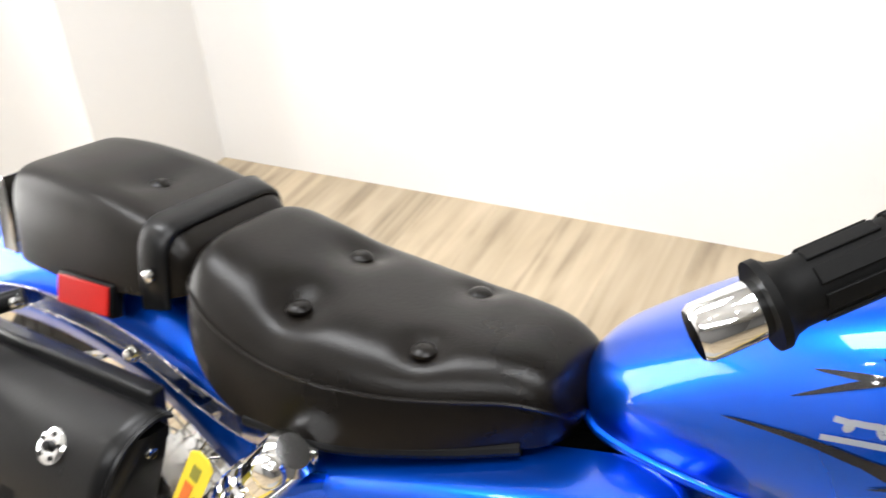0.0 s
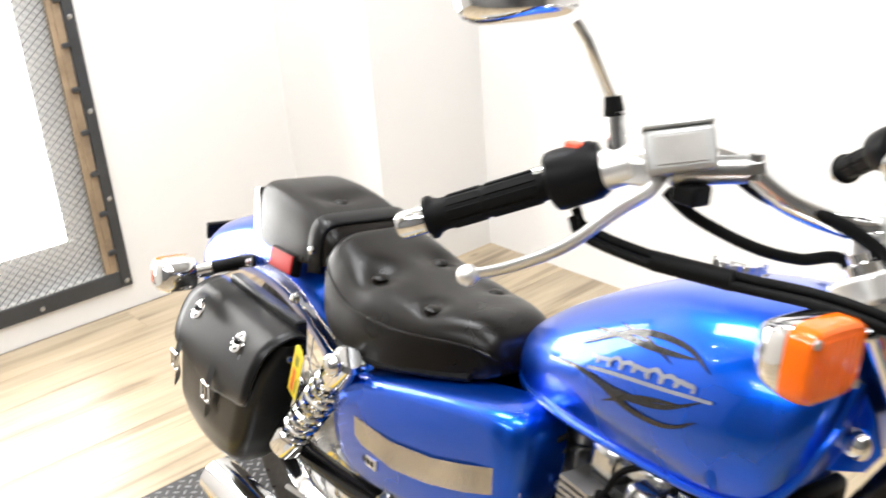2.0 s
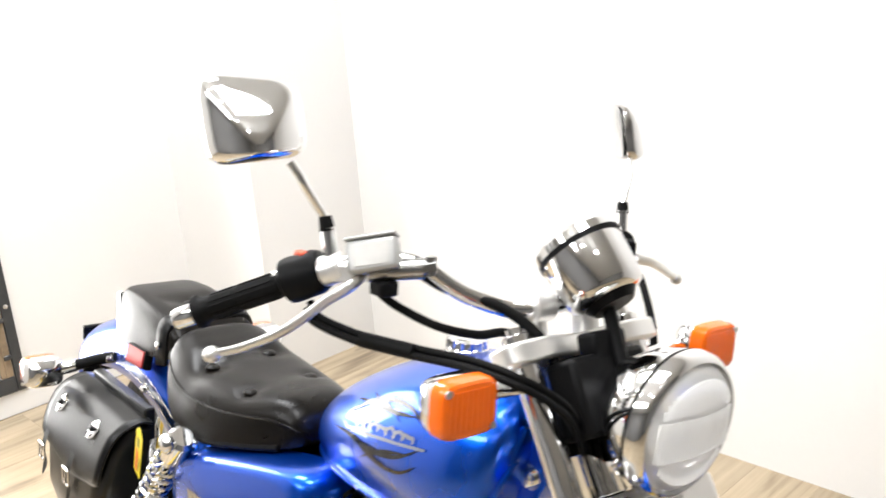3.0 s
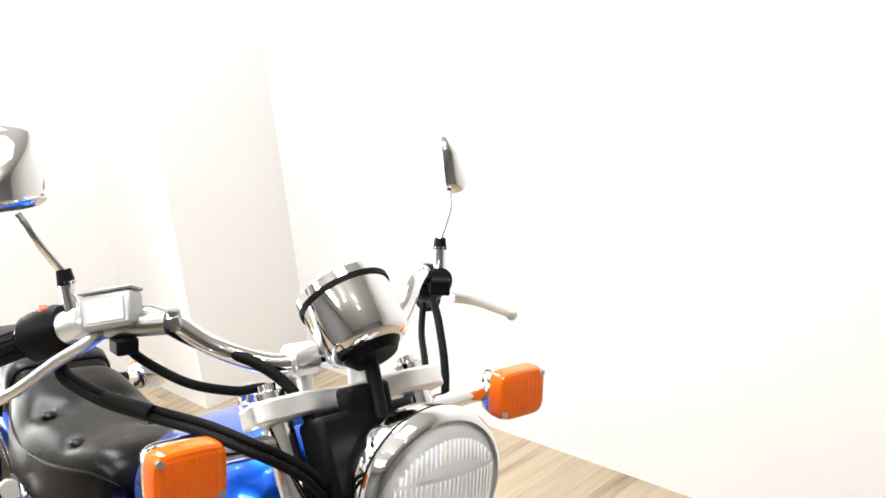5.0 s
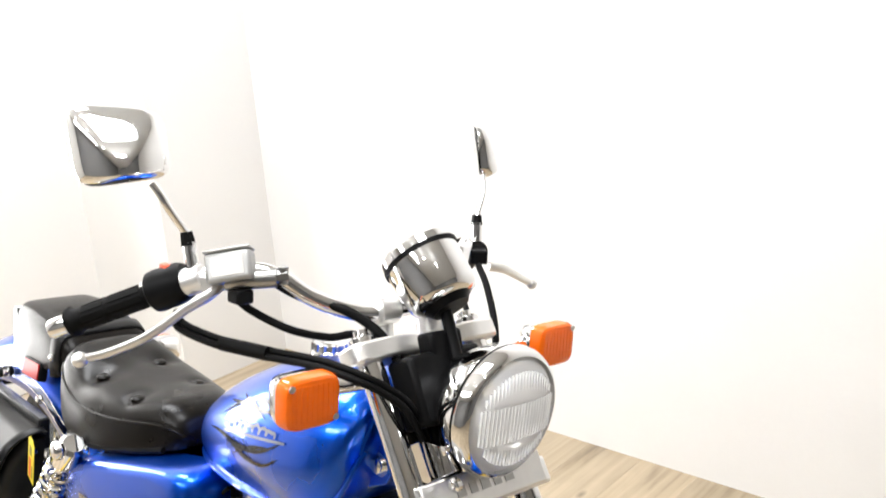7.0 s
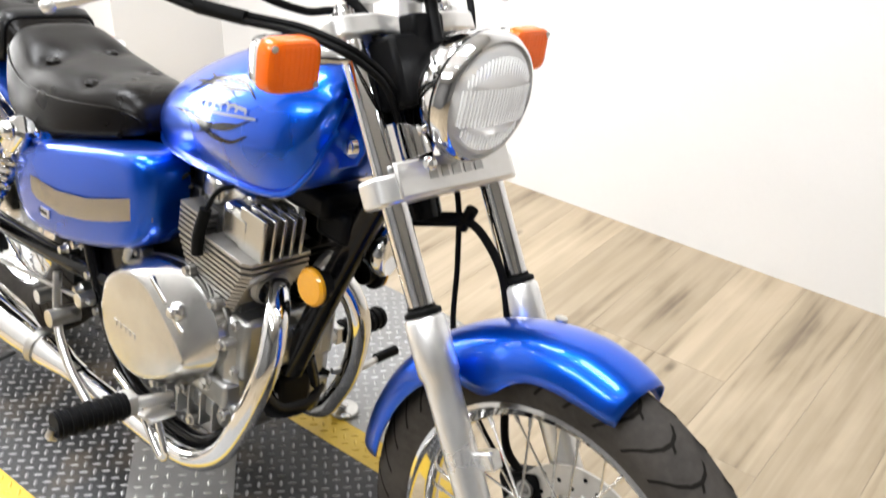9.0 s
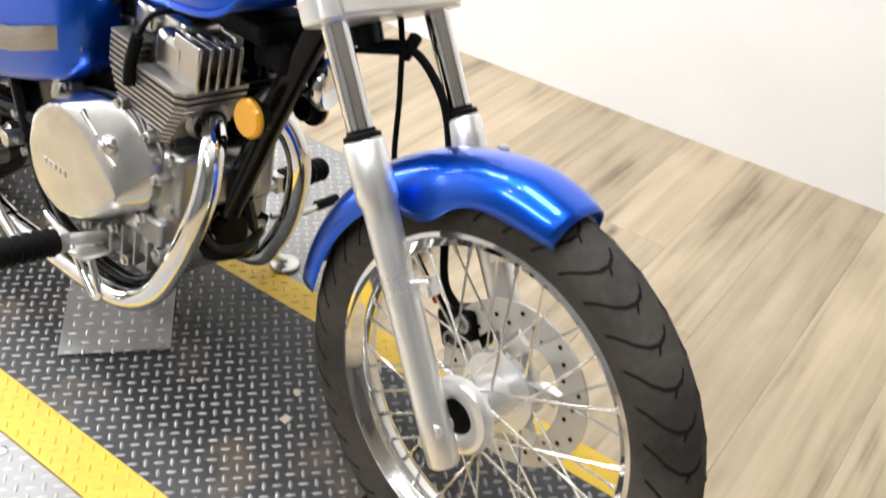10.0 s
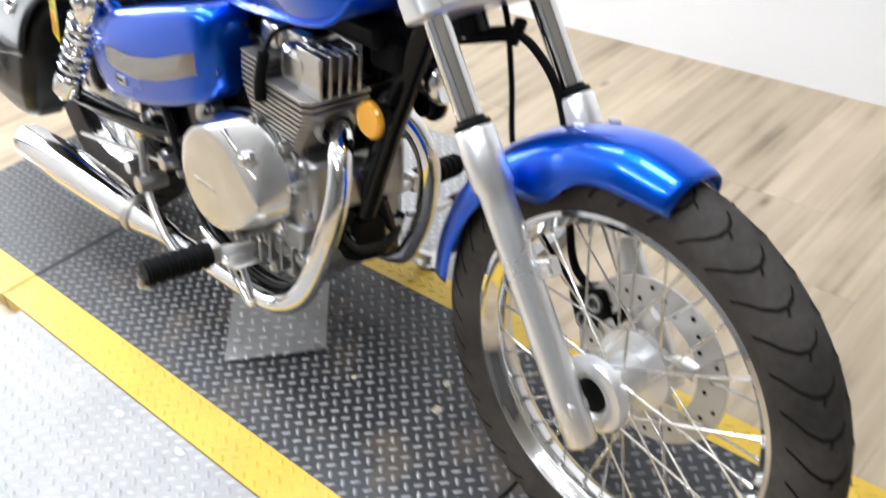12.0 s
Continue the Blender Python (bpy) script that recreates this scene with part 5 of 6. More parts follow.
# far cylinder's fins, coloured much darker than the near ones
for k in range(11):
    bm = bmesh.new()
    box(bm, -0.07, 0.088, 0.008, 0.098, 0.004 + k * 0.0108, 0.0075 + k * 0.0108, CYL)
    part("far_fin", bm, M_PLASTIC, cyl, "fin of the far cylinder, coloured darker than the near fins", smooth=False)
# rocker cover: two bright caps with cooling ribs
head = part("rocker_cover", (lambda b: (box(b, 0.000, 0.080, -0.096, 0.004, 0.120, 0.184, CYL), b)[1])(bmesh.new()), M_ALU, engine, "polished rocker cover", bevel=0.014)
bm = bmesh.new()
box(bm, -0.072, -0.016, -0.086, 0.004, 0.150, 0.204, CYL)
part("rear_cap", bm, M_ALU, head, bevel=0.016)
bm = bmesh.new()
box(bm, -0.030, 0.040, -0.070, 0.004, 0.160, 0.198, CYL)
part("cover_bridge", bm, M_ALU, head, bevel=0.012)
for k in range(5):
    bm = bmesh.new()
    y = -0.092 + k * 0.0180
    box(bm, 0.050, 0.110, y - 0.003, y + 0.003, 0.122, 0.192 - 0.002 * k, CYL)
    part("cover_rib", bm, M_ALU, head, bevel=0.002)
# ribs on the far half, in a darker colour than the near ribs
for k in range(5):
    bm = bmesh.new()
    y = 0.026 + k * 0.015
    box(bm, 0.056, 0.100, y - 0.0025, y + 0.0025, 0.128, 0.185, CYL)
    part("cover_rib", bm, M_PLASTIC, head, bevel=0.002)
bm = bmesh.new()
pipe(bm, [CYL @ Vector(v) for v in ((-0.010, -0.122, 0.088), (-0.010, -0.122, 0.122), (-0.006, -0.116, 0.165))], 0.0095, 5, 12)
plugcap = part("spark_plug_cap", bm, M_RUBBER, engine, "black spark plug cap")
bm = bmesh.new()
pipe(bm, [CYL @ Vector(v) for v in ((-0.006, -0.116, 0.163), (0.006, -0.10, 0.200), (0.05, -0.06, 0.218), (0.10, -0.02, 0.215), (0.13, 0.01, 0.21))], 0.0042, 6, 10)
part("plug_lead", bm, M_RUBBER, plugcap, "black ignition lead")
bm = bmesh.new()
box(bm, 0.985, 1.055, -0.03, 0.05, 0.615, 0.665)
part("ignition_coil", bm, M_PLASTIC, bike, "black ignition coil under the tank", bevel=0.01)
# carburettor and its bits behind the cylinders
bm = bmesh.new()
rod(bm, (0.765, -0.02, 0.555), (0.655, -0.02, 0.555), 0.026, seg=20)
box(bm, 0.685, 0.735, -0.058, 0.02, 0.50, 0.60)
rod(bm, (0.71, -0.02, 0.60), (0.71, -0.02, 0.635), 0.028, seg=20)
rod(bm, (0.70, -0.075, 0.565), (0.70, -0.05, 0.565), 0.016, seg=14)
rod(bm, (0.725, -0.078, 0.605), (0.70, -0.05, 0.59), 0.007, seg=8)
carb = part("carburettor", bm, M_ALU2, bike, "cast carburettor behind the cylinders", bevel=0.003)
for k in range(6):
    bm = bmesh.new()
    random.seed(k + 3)
    c = Vector((random.uniform(0.675, 0.745), -0.06 - random.uniform(0, 0.02), random.uniform(0.50, 0.62)))
    lathe(bm, c, c + Vector((0, -1, 0)), [(0, 0.006), (0.006, 0.006), (0.008, 0.003), (0.008, 0)], 8)
    part("screw", bm, M_STEEL, carb)
cable("choke_cable", [(0.735, -0.08, 0.63), (0.71, -0.095, 0.60), (0.685, -0.11, 0.545), (0.655, -0.125, 0.49), (0.635, -0.13, 0.462)], 0.0035, label="thin black clutch cable", n=6)
bm = bmesh.new()
pipe(bm, [(0.648, -0.128, 0.478), (0.640, -0.130, 0.462), (0.632, -0.126, 0.448), (0.618, -0.12, 0.440)], 0.008, 4, 10)
part("clutch_arm", bm, M_STEEL, engine, "bare steel clutch arm")
bm = bmesh.new()
box(bm, 0.42, 0.72, -0.06, 0.06, 0.43, 0.60)
part("air_box", bm, M_PLASTIC, bike, "black air box between the side covers", bevel=0.02)
# dark masses between the frame tubes
bm = bmesh.new()
box(bm, 0.375, 0.575, -0.085, 0.085, 0.30, 0.59)
part("battery_case", bm, M_PLASTIC, bike, "black battery case behind the engine", bevel=0.015)
bm = bmesh.new()
rings = []
for i in range(13):
    a = radians(-8 + 60 * i / 12)
    rings.append([(RX + r * math.cos(a), y, RZ + r * math.sin(a)) for r, y in ((0.335, -0.085), (0.355, -0.082), (0.36, 0.0), (0.355, 0.082), (0.335, 0.085))])
loft(bm, rings, False, False)
part("inner_fender", bm, M_PLASTIC, bike, "black inner fender")
bm = bmesh.new()
plate_xz(bm, [(0.46, 0.30), (0.60, 0.27), (0.63, 0.36), (0.60, 0.46), (0.47, 0.44)], -0.104, -0.098)
part("engine_mount", bm, M_BLACK, bike, "black engine mounting plate", bevel=0.003)
bm = bmesh.new()
pipe(bm, [(0.905, -0.06, 0.33), (0.915, -0.02, 0.27), (0.915, 0.05, 0.26), (0.90, 0.09, 0.30)], 0.020, 5, 12)
part("lower_brace", bm, M_BLACK, bike, "black lower frame brace")
bm = bmesh.new()
box(bm, 0.90, 0.93, -0.02, 0.05, 0.26, 0.33)
part("front_mount", bm, M_PLASTIC, bike, "black regulator ahead of the crankcase", bevel=0.01)
bm = bmesh.new()
box(bm, 0.67, 1.03, -0.050, 0.050, 0.650, 0.690)
part("under_tank_tray", bm, M_PLASTIC, bike, "black tray under the tank", bevel=0.01)
bm = bmesh.new()
box(bm, 0.30, 0.62, -0.10, 0.075, 0.575, 0.62)
part("seat_pan", bm, M_PLASTIC, bike, "black pan under the seat", bevel=0.01)
for k, (x, z) in enumerate(((0.45, 0.40), (0.50, 0.36), (0.455, 0.31), (0.53, 0.30), (0.40, 0.37))):
    bm = bmesh.new()
    lathe(bm, (x, -0.10, z), (x, -1, z), [(0, 0.013), (0.02, 0.012), (0.024, 0.008), (0.034, 0.007), (0.034, 0)], 12)
    part("pivot_bolt", bm, M_STEEL, bike)
bm = bmesh.new()
plate_xz(bm, [(0.19, 0.575), (0.42, 0.585), (0.43, 0.34), (0.335, 0.30), (0.315, 0.37), (0.285, 0.44), (0.245, 0.50)], -0.092, -0.080)
part("splash_guard", bm, M_PLASTIC, bike, "black splash guard ahead of the rear wheel", bevel=0.004)
# exhaust: two headers, right silencer
for s in (-1, 1):
    hx = 0.0 if s < 0 else -0.03
    bm = bmesh.new()
    pipe(bm, [(0.918 + hx * 0.3, s * 0.052, 0.510), (0.950 + hx * 0.6, s * 0.058, 0.504), (0.984 + hx, s * 0.084, 0.478), (0.998 + hx, s * 0.106, 0.412), (0.972 + hx, s * 0.124, 0.310), (0.930 + hx, s * 0.133, 0.230), (0.86, s * 0.136, 0.180), (0.77, s * 0.135, 0.160), (0.62, s * 0.14, 0.155), (0.50, s * 0.155, 0.163)], 0.0195, 8, 22)
    hd = part("exhaust_header", bm, M_CHROME, bike, "chrome exhaust header pipe")
    bm = bmesh.new()
    lathe(bm, (0.920, s * 0.052, 0.510), (0.955, s * 0.060, 0.503), [(0, 0.02), (0, 0.034), (0.010, 0.034), (0.014, 0.027), (0.022, 0.026)], 20)
    part("flange", bm, M_FIN, hd, "dark exhaust flange")
bm = bmesh.new()
lathe(bm, (0.52, -0.152, 0.163), (-0.13, -0.195, 0.170), [(0, 0.021), (0.04, 0.0235), (0.10, 0.033), (0.20, 0.041), (0.40, 0.047), (0.56, 0.045), (0.612, 0.042), (0.617, 0.035), (0.58, 0.030), (0.56, 0.0)], 36)
muf = part("silencer", bm, M_CHROME, bike, "chrome silencer")
bm = bmesh.new()
lathe(bm, (-0.058, -0.1902, 0.1692), (-0.13, -0.195, 0.170), [(0, 0.0), (0, 0.030), (0.001, 0.030), (0.0012, 0)], 28)
part("outlet", bm, M_BLACK, muf, "dark outlet")
bm = bmesh.new()
lathe(bm, (0.40, -0.160, 0.1643), (0.2, -0.1732, 0.1665), [(0, 0.030), (0.0, 0.0385), (0.018, 0.0405), (0.018, 0.034)], 28)
part("clamp_ring", bm, M_STEEL, muf)
# foot controls
for s in (-1, 1):
    bm = bmesh.new()
    rod(bm, (0.800, s * 0.222, 0.283), (0.792, s * 0.335, 0.283), 0.021, seg=18)
    peg = part("foot_peg", bm, M_RUBBER, bike, "black ribbed rubber foot peg", bevel=0.001)
    for k in range(7):
        bm = bmesh.new()
        rod(bm, (0.7995 - 0.001 * k, s * (0.230 + 0.0155 * k), 0.283), (0.7993 - 0.001 * k, s * (0.237 + 0.0155 * k), 0.283), 0.0235, seg=18)
        part("rib", bm, M_RUBBER, peg, bevel=0.001)
    bm = bmesh.new()
    rod(bm, (0.801, s * 0.215, 0.283), (0.803, s * 0.14, 0.270), 0.010, seg=14)
    box(bm, 0.780, 0.812, s * 0.205, s * 0.225, 0.265, 0.300)
    pipe(bm, [(0.803, s * 0.15, 0.262), (0.74, s * 0.15, 0.215), (0.66, s * 0.145, 0.19)], 0.010, 5, 10)
    part("peg_bracket", bm, M_STEEL, peg, "steel peg bracket", bevel=0.003)
    bm = bmesh.new()
    pipe(bm, [(0.792, s * 0.338, 0.277), (0.790, s * 0.342, 0.265), (0.785, s * 0.330, 0.255)], 0.006, 4, 8)
    part("feeler", bm, M_STEEL, peg)
bm = bmesh.new()
pipe(bm, [(0.64, -0.15, 0.235), (0.71, -0.165, 0.240), (0.765, -0.172, 0.228), (0.808, -0.174, 0.194), (0.830, -0.174, 0.180), (0.840, -0.173, 0.196), (0.812, -0.172, 0.245)], 0.0075, 7, 12, flat=0.75)
pedal = part("brake_pedal", bm, M_CHROME, bike, "chrome brake pedal")
bm = bmesh.new()
box(bm, -0.012, 0.034, -0.024, 0.022, -0.004, 0.004, Matrix.Translation((0.806, -0.176, 0.256)) @ Matrix.Rotation(radians(-12), 4, "Y"))
part("pedal_pad", bm, M_STEEL, pedal, "ridged steel pedal pad", bevel=0.002)
bm = bmesh.new()
pipe(bm, [(0.425, -0.15, 0.34), (0.455, -0.165, 0.245), (0.520, -0.175, 0.190), (0.605, -0.178, 0.150)], 0.008, 5, 12)
rod(bm, (0.452, -0.125, 0.262), (0.452, -0.182, 0.262), 0.017, seg=14)
rod(bm, (0.520, -0.13, 0.325), (0.520, -0.16, 0.325), 0.014, seg=12)
rod(bm, (0.340, -0.12, 0.250), (0.340, -0.152, 0.250), 0.014, seg=12)
part("footrest_hanger", bm, M_STEEL, bike, "bare steel footrest hanger", bevel=0.001)
bm = bmesh.new()
rod(bm, (0.55, -0.148, 0.33), (0.12, -0.15, 0.25), 0.0045, seg=8)
part("brake_rod", bm, M_STEEL, bike, "steel rear brake rod")
bm = bmesh.new()
pipe(bm, [(0.92, 0.10, 0.30), (0.935, 0.16, 0.298), (0.93, 0.20, 0.300)], 0.006, 4, 8)
shift = part("shift_lever", bm, M_STEEL, bike, "steel shift lever")
bm = bmesh.new()
rod(bm, (0.93, 0.195, 0.30), (0.928, 0.245, 0.302), 0.0095, seg=12)
part("shift_rubber", bm, M_RUBBER, shift, "black shift rubber")
# side stand under the left side
bm = bmesh.new()
pipe(bm, [(0.70, 0.11, 0.20), (0.735, 0.22, 0.115), (0.757, 0.300, 0.064)], 0.011, 6, 12)
stand = part("side_stand", bm, M_CHROME, bike, "chrome side stand")
bm = bmesh.new()
lathe(bm, (0.757, 0.302, 0.0520), (0.757, 0.302 - 0.165, 1.0370), [(0, 0), (0, 0.030), (0.006, 0.031), (0.008, 0.024), (0.008, 0)], 20)
part("stand_foot", bm, M_STEEL, stand, bevel=0.002)

# ---- side covers, seat, rear ----
DY = -0.014
for s in (-1, 1):
    bm = bmesh.new()
    rings = []
    for y, k in ((0.060, 1.0), (0.100, 1.0), (0.120, 0.99), (0.135, 0.955), (0.143, 0.90), (0.147, 0.78)):
        c0 = (0.525, 0.525)
        out = [(0.318, 0.552), (0.37, 0.578), (0.48, 0.612), (0.62, 0.646), (0.695, 0.656), (0.722, 0.640), (0.728, 0.595), (0.718, 0.540), (0.696, 0.500), (0.65, 0.475), (0.58, 0.452), (0.49, 0.430), (0.42, 0.422), (0.36, 0.424), (0.325, 0.46), (0.312, 0.52)]
        pts = spline([(x, 0, z) for x, z in out] + [(out[0][0], 0, out[0][1])], 4)[:-1]
        rings.append([(c0[0] + (p.x - c0[0]) * k, s * (y + 0.022 * (0.70 - p.x) / 0.34) + DY, c0[1] + (p.z - c0[1]) * k) for p in pts])
    loft(bm, rings)
    sc_ = part("side_cover", bm, M_BLUE, bike, "metallic blue side cover with a chrome band", angle=60)
    if s < 0:
        bm = bmesh.new()
        M_BAND = material("chrome_band", (0.75, 0.73, 0.68), 0.10, 1.0, var=0.04)
        up = [(0.345, 0.546), (0.40, 0.527), (0.49, 0.528), (0.58, 0.546), (0.65, 0.570), (0.690, 0.583), (0.712, 0.588), (0.7245, 0.590)]
        dn = [(0.365, 0.508), (0.42, 0.490), (0.50, 0.488), (0.58, 0.506), (0.65, 0.530), (0.690, 0.545), (0.708, 0.549), (0.7195, 0.550)]
        prev = None
        for (x0, z0), (x1, z1) in zip(up, dn):
            edge = 0.1512 + 0.022 * (0.70 - x0) / 0.34 - 0.030 * max(0, (x0 - 0.655) / 0.0695) ** 2.2 - 0.004 * max(0, (0.42 - x0) / 0.05)
            pr = (bm.verts.new((x0, -edge + DY, z0)), bm.verts.new((x1, -edge + DY, z1)))
            if prev:
                bm.faces.new((prev[0], prev[1], pr[1], pr[0]))
            prev = pr
        bmesh.ops.solidify(bm, geom=bm.faces[:], thickness=0.002)
        part("chrome_band", bm, M_BAND, sc_, "chrome band", angle=60)
        bm = bmesh.new()
        box(bm, -0.030, 0.030, -0.0012, 0.0012, -0.008, 0.008, Matrix.Translation((0.428, -0.1650 + DY, 0.470)) @ Matrix.Rotation(radians(-3), 4, "Y"))
        badge = part("side_badge", bm, M_WHITE_ALU, sc_, "small pale maker's badge", smooth=False)
        bm = bmesh.new()
        for k in range(5):
            box(bm, -0.024 + k * 0.0102, -0.0165 + k * 0.0102, -0.0020, -0.0013, -0.004, 0.004, Matrix.Translation((0.428, -0.1650 + DY, 0.470)) @ Matrix.Rotation(radians(-3), 4, "Y"))
        part("badge_mark", bm, M_BLACK, badge, smooth=False)


def cushion(table, yc, n=33, dimples=(), flat=0.55, slim=0.0, rise=0.62):
    """Upholstery lofted along x from rows of (x, half width, top, bottom)."""
    bm = bmesh.new()
    rings = []
    for x, w, zt, zb in table:
        ring = []
        w -= slim * min(1.0, w / 0.09)
        for k in range(n):
            u = k / (n - 1)
            a = math.pi * u
            c, s_ = math.cos(a), math.sin(a)
            y = -w * math.copysign(abs(c) ** flat, c)
            z = zb + (zt - zb) * abs(s_) ** rise
            for dx, dy, r, d in dimples:
                e = ((x - dx) ** 2 + (y - dy) ** 2) / r ** 2
                z -= d * math.exp(-e) if s_ > 0.35 else 0
            ring.append((x, y + yc, z))
        rings.append(ring)
    loft(bm, rings)
    return bm


SEAT = smooth_table([(0.190, 0.060, 0.722, 0.690), (0.198, 0.096, 0.740, 0.672), (0.216, 0.118, 0.746, 0.650), (0.255, 0.132, 0.738, 0.618), (0.31, 0.139, 0.726, 0.600), (0.37, 0.140, 0.718, 0.603), (0.44, 0.131, 0.715, 0.614),
                     (0.505, 0.113, 0.718, 0.628), (0.552, 0.094, 0.718, 0.640), (0.582, 0.078, 0.706, 0.646), (0.597, 0.060, 0.684, 0.650), (0.602, 0.04, 0.668, 0.655)], 7)
BTN = [(0.468, -0.103, 0.020, 0.008), (0.457, 0.018, 0.020, 0.008), (0.328, -0.104, 0.030, 0.014), (0.316, 0.014, 0.030, 0.014)]
SY = DY - 0.020
bm = cushion(SEAT, SY, 49, dimples=[(x, y - SY, r, d) for x, y, r, d in BTN], slim=0.013)
seat = part("rider_seat", bm, M_LEATHER, bike, "black buttoned vinyl rider's seat", angle=80)
for x, y, r, d in BTN:
    w, zt, zb = lerp_table(SEAT, x)
    u = min(0.999, abs(y - SY) / w)
    z = zb + (zt - zb) * (1 - u ** (2 / 0.55)) ** 0.31 - d * 0.86
    bm = bmesh.new()
    lathe(bm, (x, y, z - 0.002), (x, y - 0.10 * (y - SY), 2), [(0, 0.0125), (0.003, 0.0125), (0.006, 0.0095), (0.0075, 0.004), (0.0075, 0)], 18)
    part("button", bm, M_LEATHER, seat, "covered button")
# piping along the seat's shoulder
for s in (-1, 1):
    pts = []
    for r in SEAT[4:-8:4]:
        x, w, zt, zb = r
        w -= 0.013
        pts.append((x, s * w * abs(math.cos(math.pi * 0.13)) ** 0.55 + SY, zb + (zt - zb) * math.sin(math.pi * 0.13) ** 0.62 + 0.001))
    bm = bmesh.new()
    pipe(bm, pts, 0.0022, 3, 6)
    part("piping", bm, M_LEATHER, seat, "raised seam")
for s in (-1, 1):
    bm = bmesh.new()
    pipe(bm, [(0.30, s * 0.124 + SY, 0.602), (0.40, s * 0.121 + SY, 0.608), (0.50, s * 0.099 + SY, 0.628), (0.57, s * 0.074 + SY, 0.644)], 0.006, 5, 8)
    part("seat_base", bm, M_PLASTIC, seat, "black plastic seat base edge")
PILL = smooth_table([(-0.078, 0.074, 0.746, 0.668), (-0.074, 0.088, 0.763, 0.664), (-0.062, 0.097, 0.771, 0.662), (0.0, 0.103, 0.774, 0.662), (0.07, 0.105, 0.769, 0.666), (0.13, 0.104, 0.759, 0.674), (0.170, 0.099, 0.750, 0.680), (0.192, 0.090, 0.732, 0.686), (0.200, 0.07, 0.708, 0.69)], 7)
bm = cushion(PILL, SY, 41, dimples=[(0.076, 0.0, 0.026, 0.013)], flat=0.26, slim=0.010, rise=0.44)
pillion = part("pillion_seat", bm, M_LEATHER, bike, "black buttoned vinyl pillion seat", angle=80)
bm = bmesh.new()
lathe(bm, (0.076, SY, 0.7545), (0.076, SY, 2), [(0, 0.0125), (0.003, 0.0125), (0.006, 0.0095), (0.0075, 0.004), (0.0075, 0)], 18)
part("button", bm, M_LEATHER, pillion, "covered button")
bm = bmesh.new()
rings = []
for x, k in ((0.140, 1.03), (0.144, 1.06), (0.172, 1.06), (0.176, 1.03)):
    w, zt, zb = lerp_table(PILL, x)
    w -= 0.010
    zb -= 0.012
    rings.append([(x, -w * k * math.copysign(abs(math.cos(math.pi * q / 32)) ** 0.26, math.cos(math.pi * q / 32)) + SY, zb + (zt - zb + (k - 1) * 0.09) * math.sin(math.pi * q / 32) ** 0.44) for q in range(33)])
loft(bm, rings, False, False)
strap = part("grab_strap", bm, M_BAG, bike, "black leather passenger grab strap", angle=60)
md = strap.modifiers.new("sheet", "SOLIDIFY")
md.thickness = 0.003
for s in (-1, 1):
    bm = bmesh.new()
    lathe(bm, (0.158, s * 0.099 + SY, 0.706), (0.158, s + SY, 0.706), [(0, 0.0075), (0.003, 0.007), (0.005, 0.003), (0.005, 0)], 12)
    part("rivet", bm, M_CHROME, strap)
# rear fender
bm = bmesh.new()
rings = []
FTOP = spline([(0.33, 0, 0.555), (0.21, 0, 0.630), (0.10, 0, 0.668), (0.0, 0, 0.682), (-0.10, 0, 0.680), (-0.20, 0, 0.665), (-0.29, 0, 0.641), (-0.385, 0, 0.603), (-0.440, 0, 0.557), (-0.466, 0, 0.49)], 5)
for i, p in enumerate(FTOP):
    d = (FTOP[min(i + 1, len(FTOP) - 1)] - FTOP[max(i - 1, 0)]).normalized()
    inward = Vector((-d.z, 0, d.x))
    t = i / (len(FTOP) - 1)
    half = 0.108 - 0.020 * t ** 2
    ring = []
    for k in range(21):
        u = -1 + k / 10
        q = p + inward * 0.100 * (1 - math.cos(u * math.pi / 2)) ** 1.2
        ring.append((q.x, half * math.sin(u * math.pi / 2) + DY, q.z))
    rings.append(ring)
loft(bm, rings, False, False)
rf = part("rear_fender", bm, M_BLUE, bike, "metallic blue rear fender")
md = rf.modifiers.new("sheet", "SOLIDIFY")
md.thickness, md.offset = 0.004, -1
bm = bmesh.new()
plate_xz(bm, [(-0.122, 0.655), (-0.094, 0.655), (-0.098, 0.735), (-0.104, 0.750), (-0.116, 0.745)], -0.074 + SY, 0.074 + SY)
part("grab_rail", bm, M_CHROME, bike, "chrome plate behind the pillion seat", bevel=0.002)
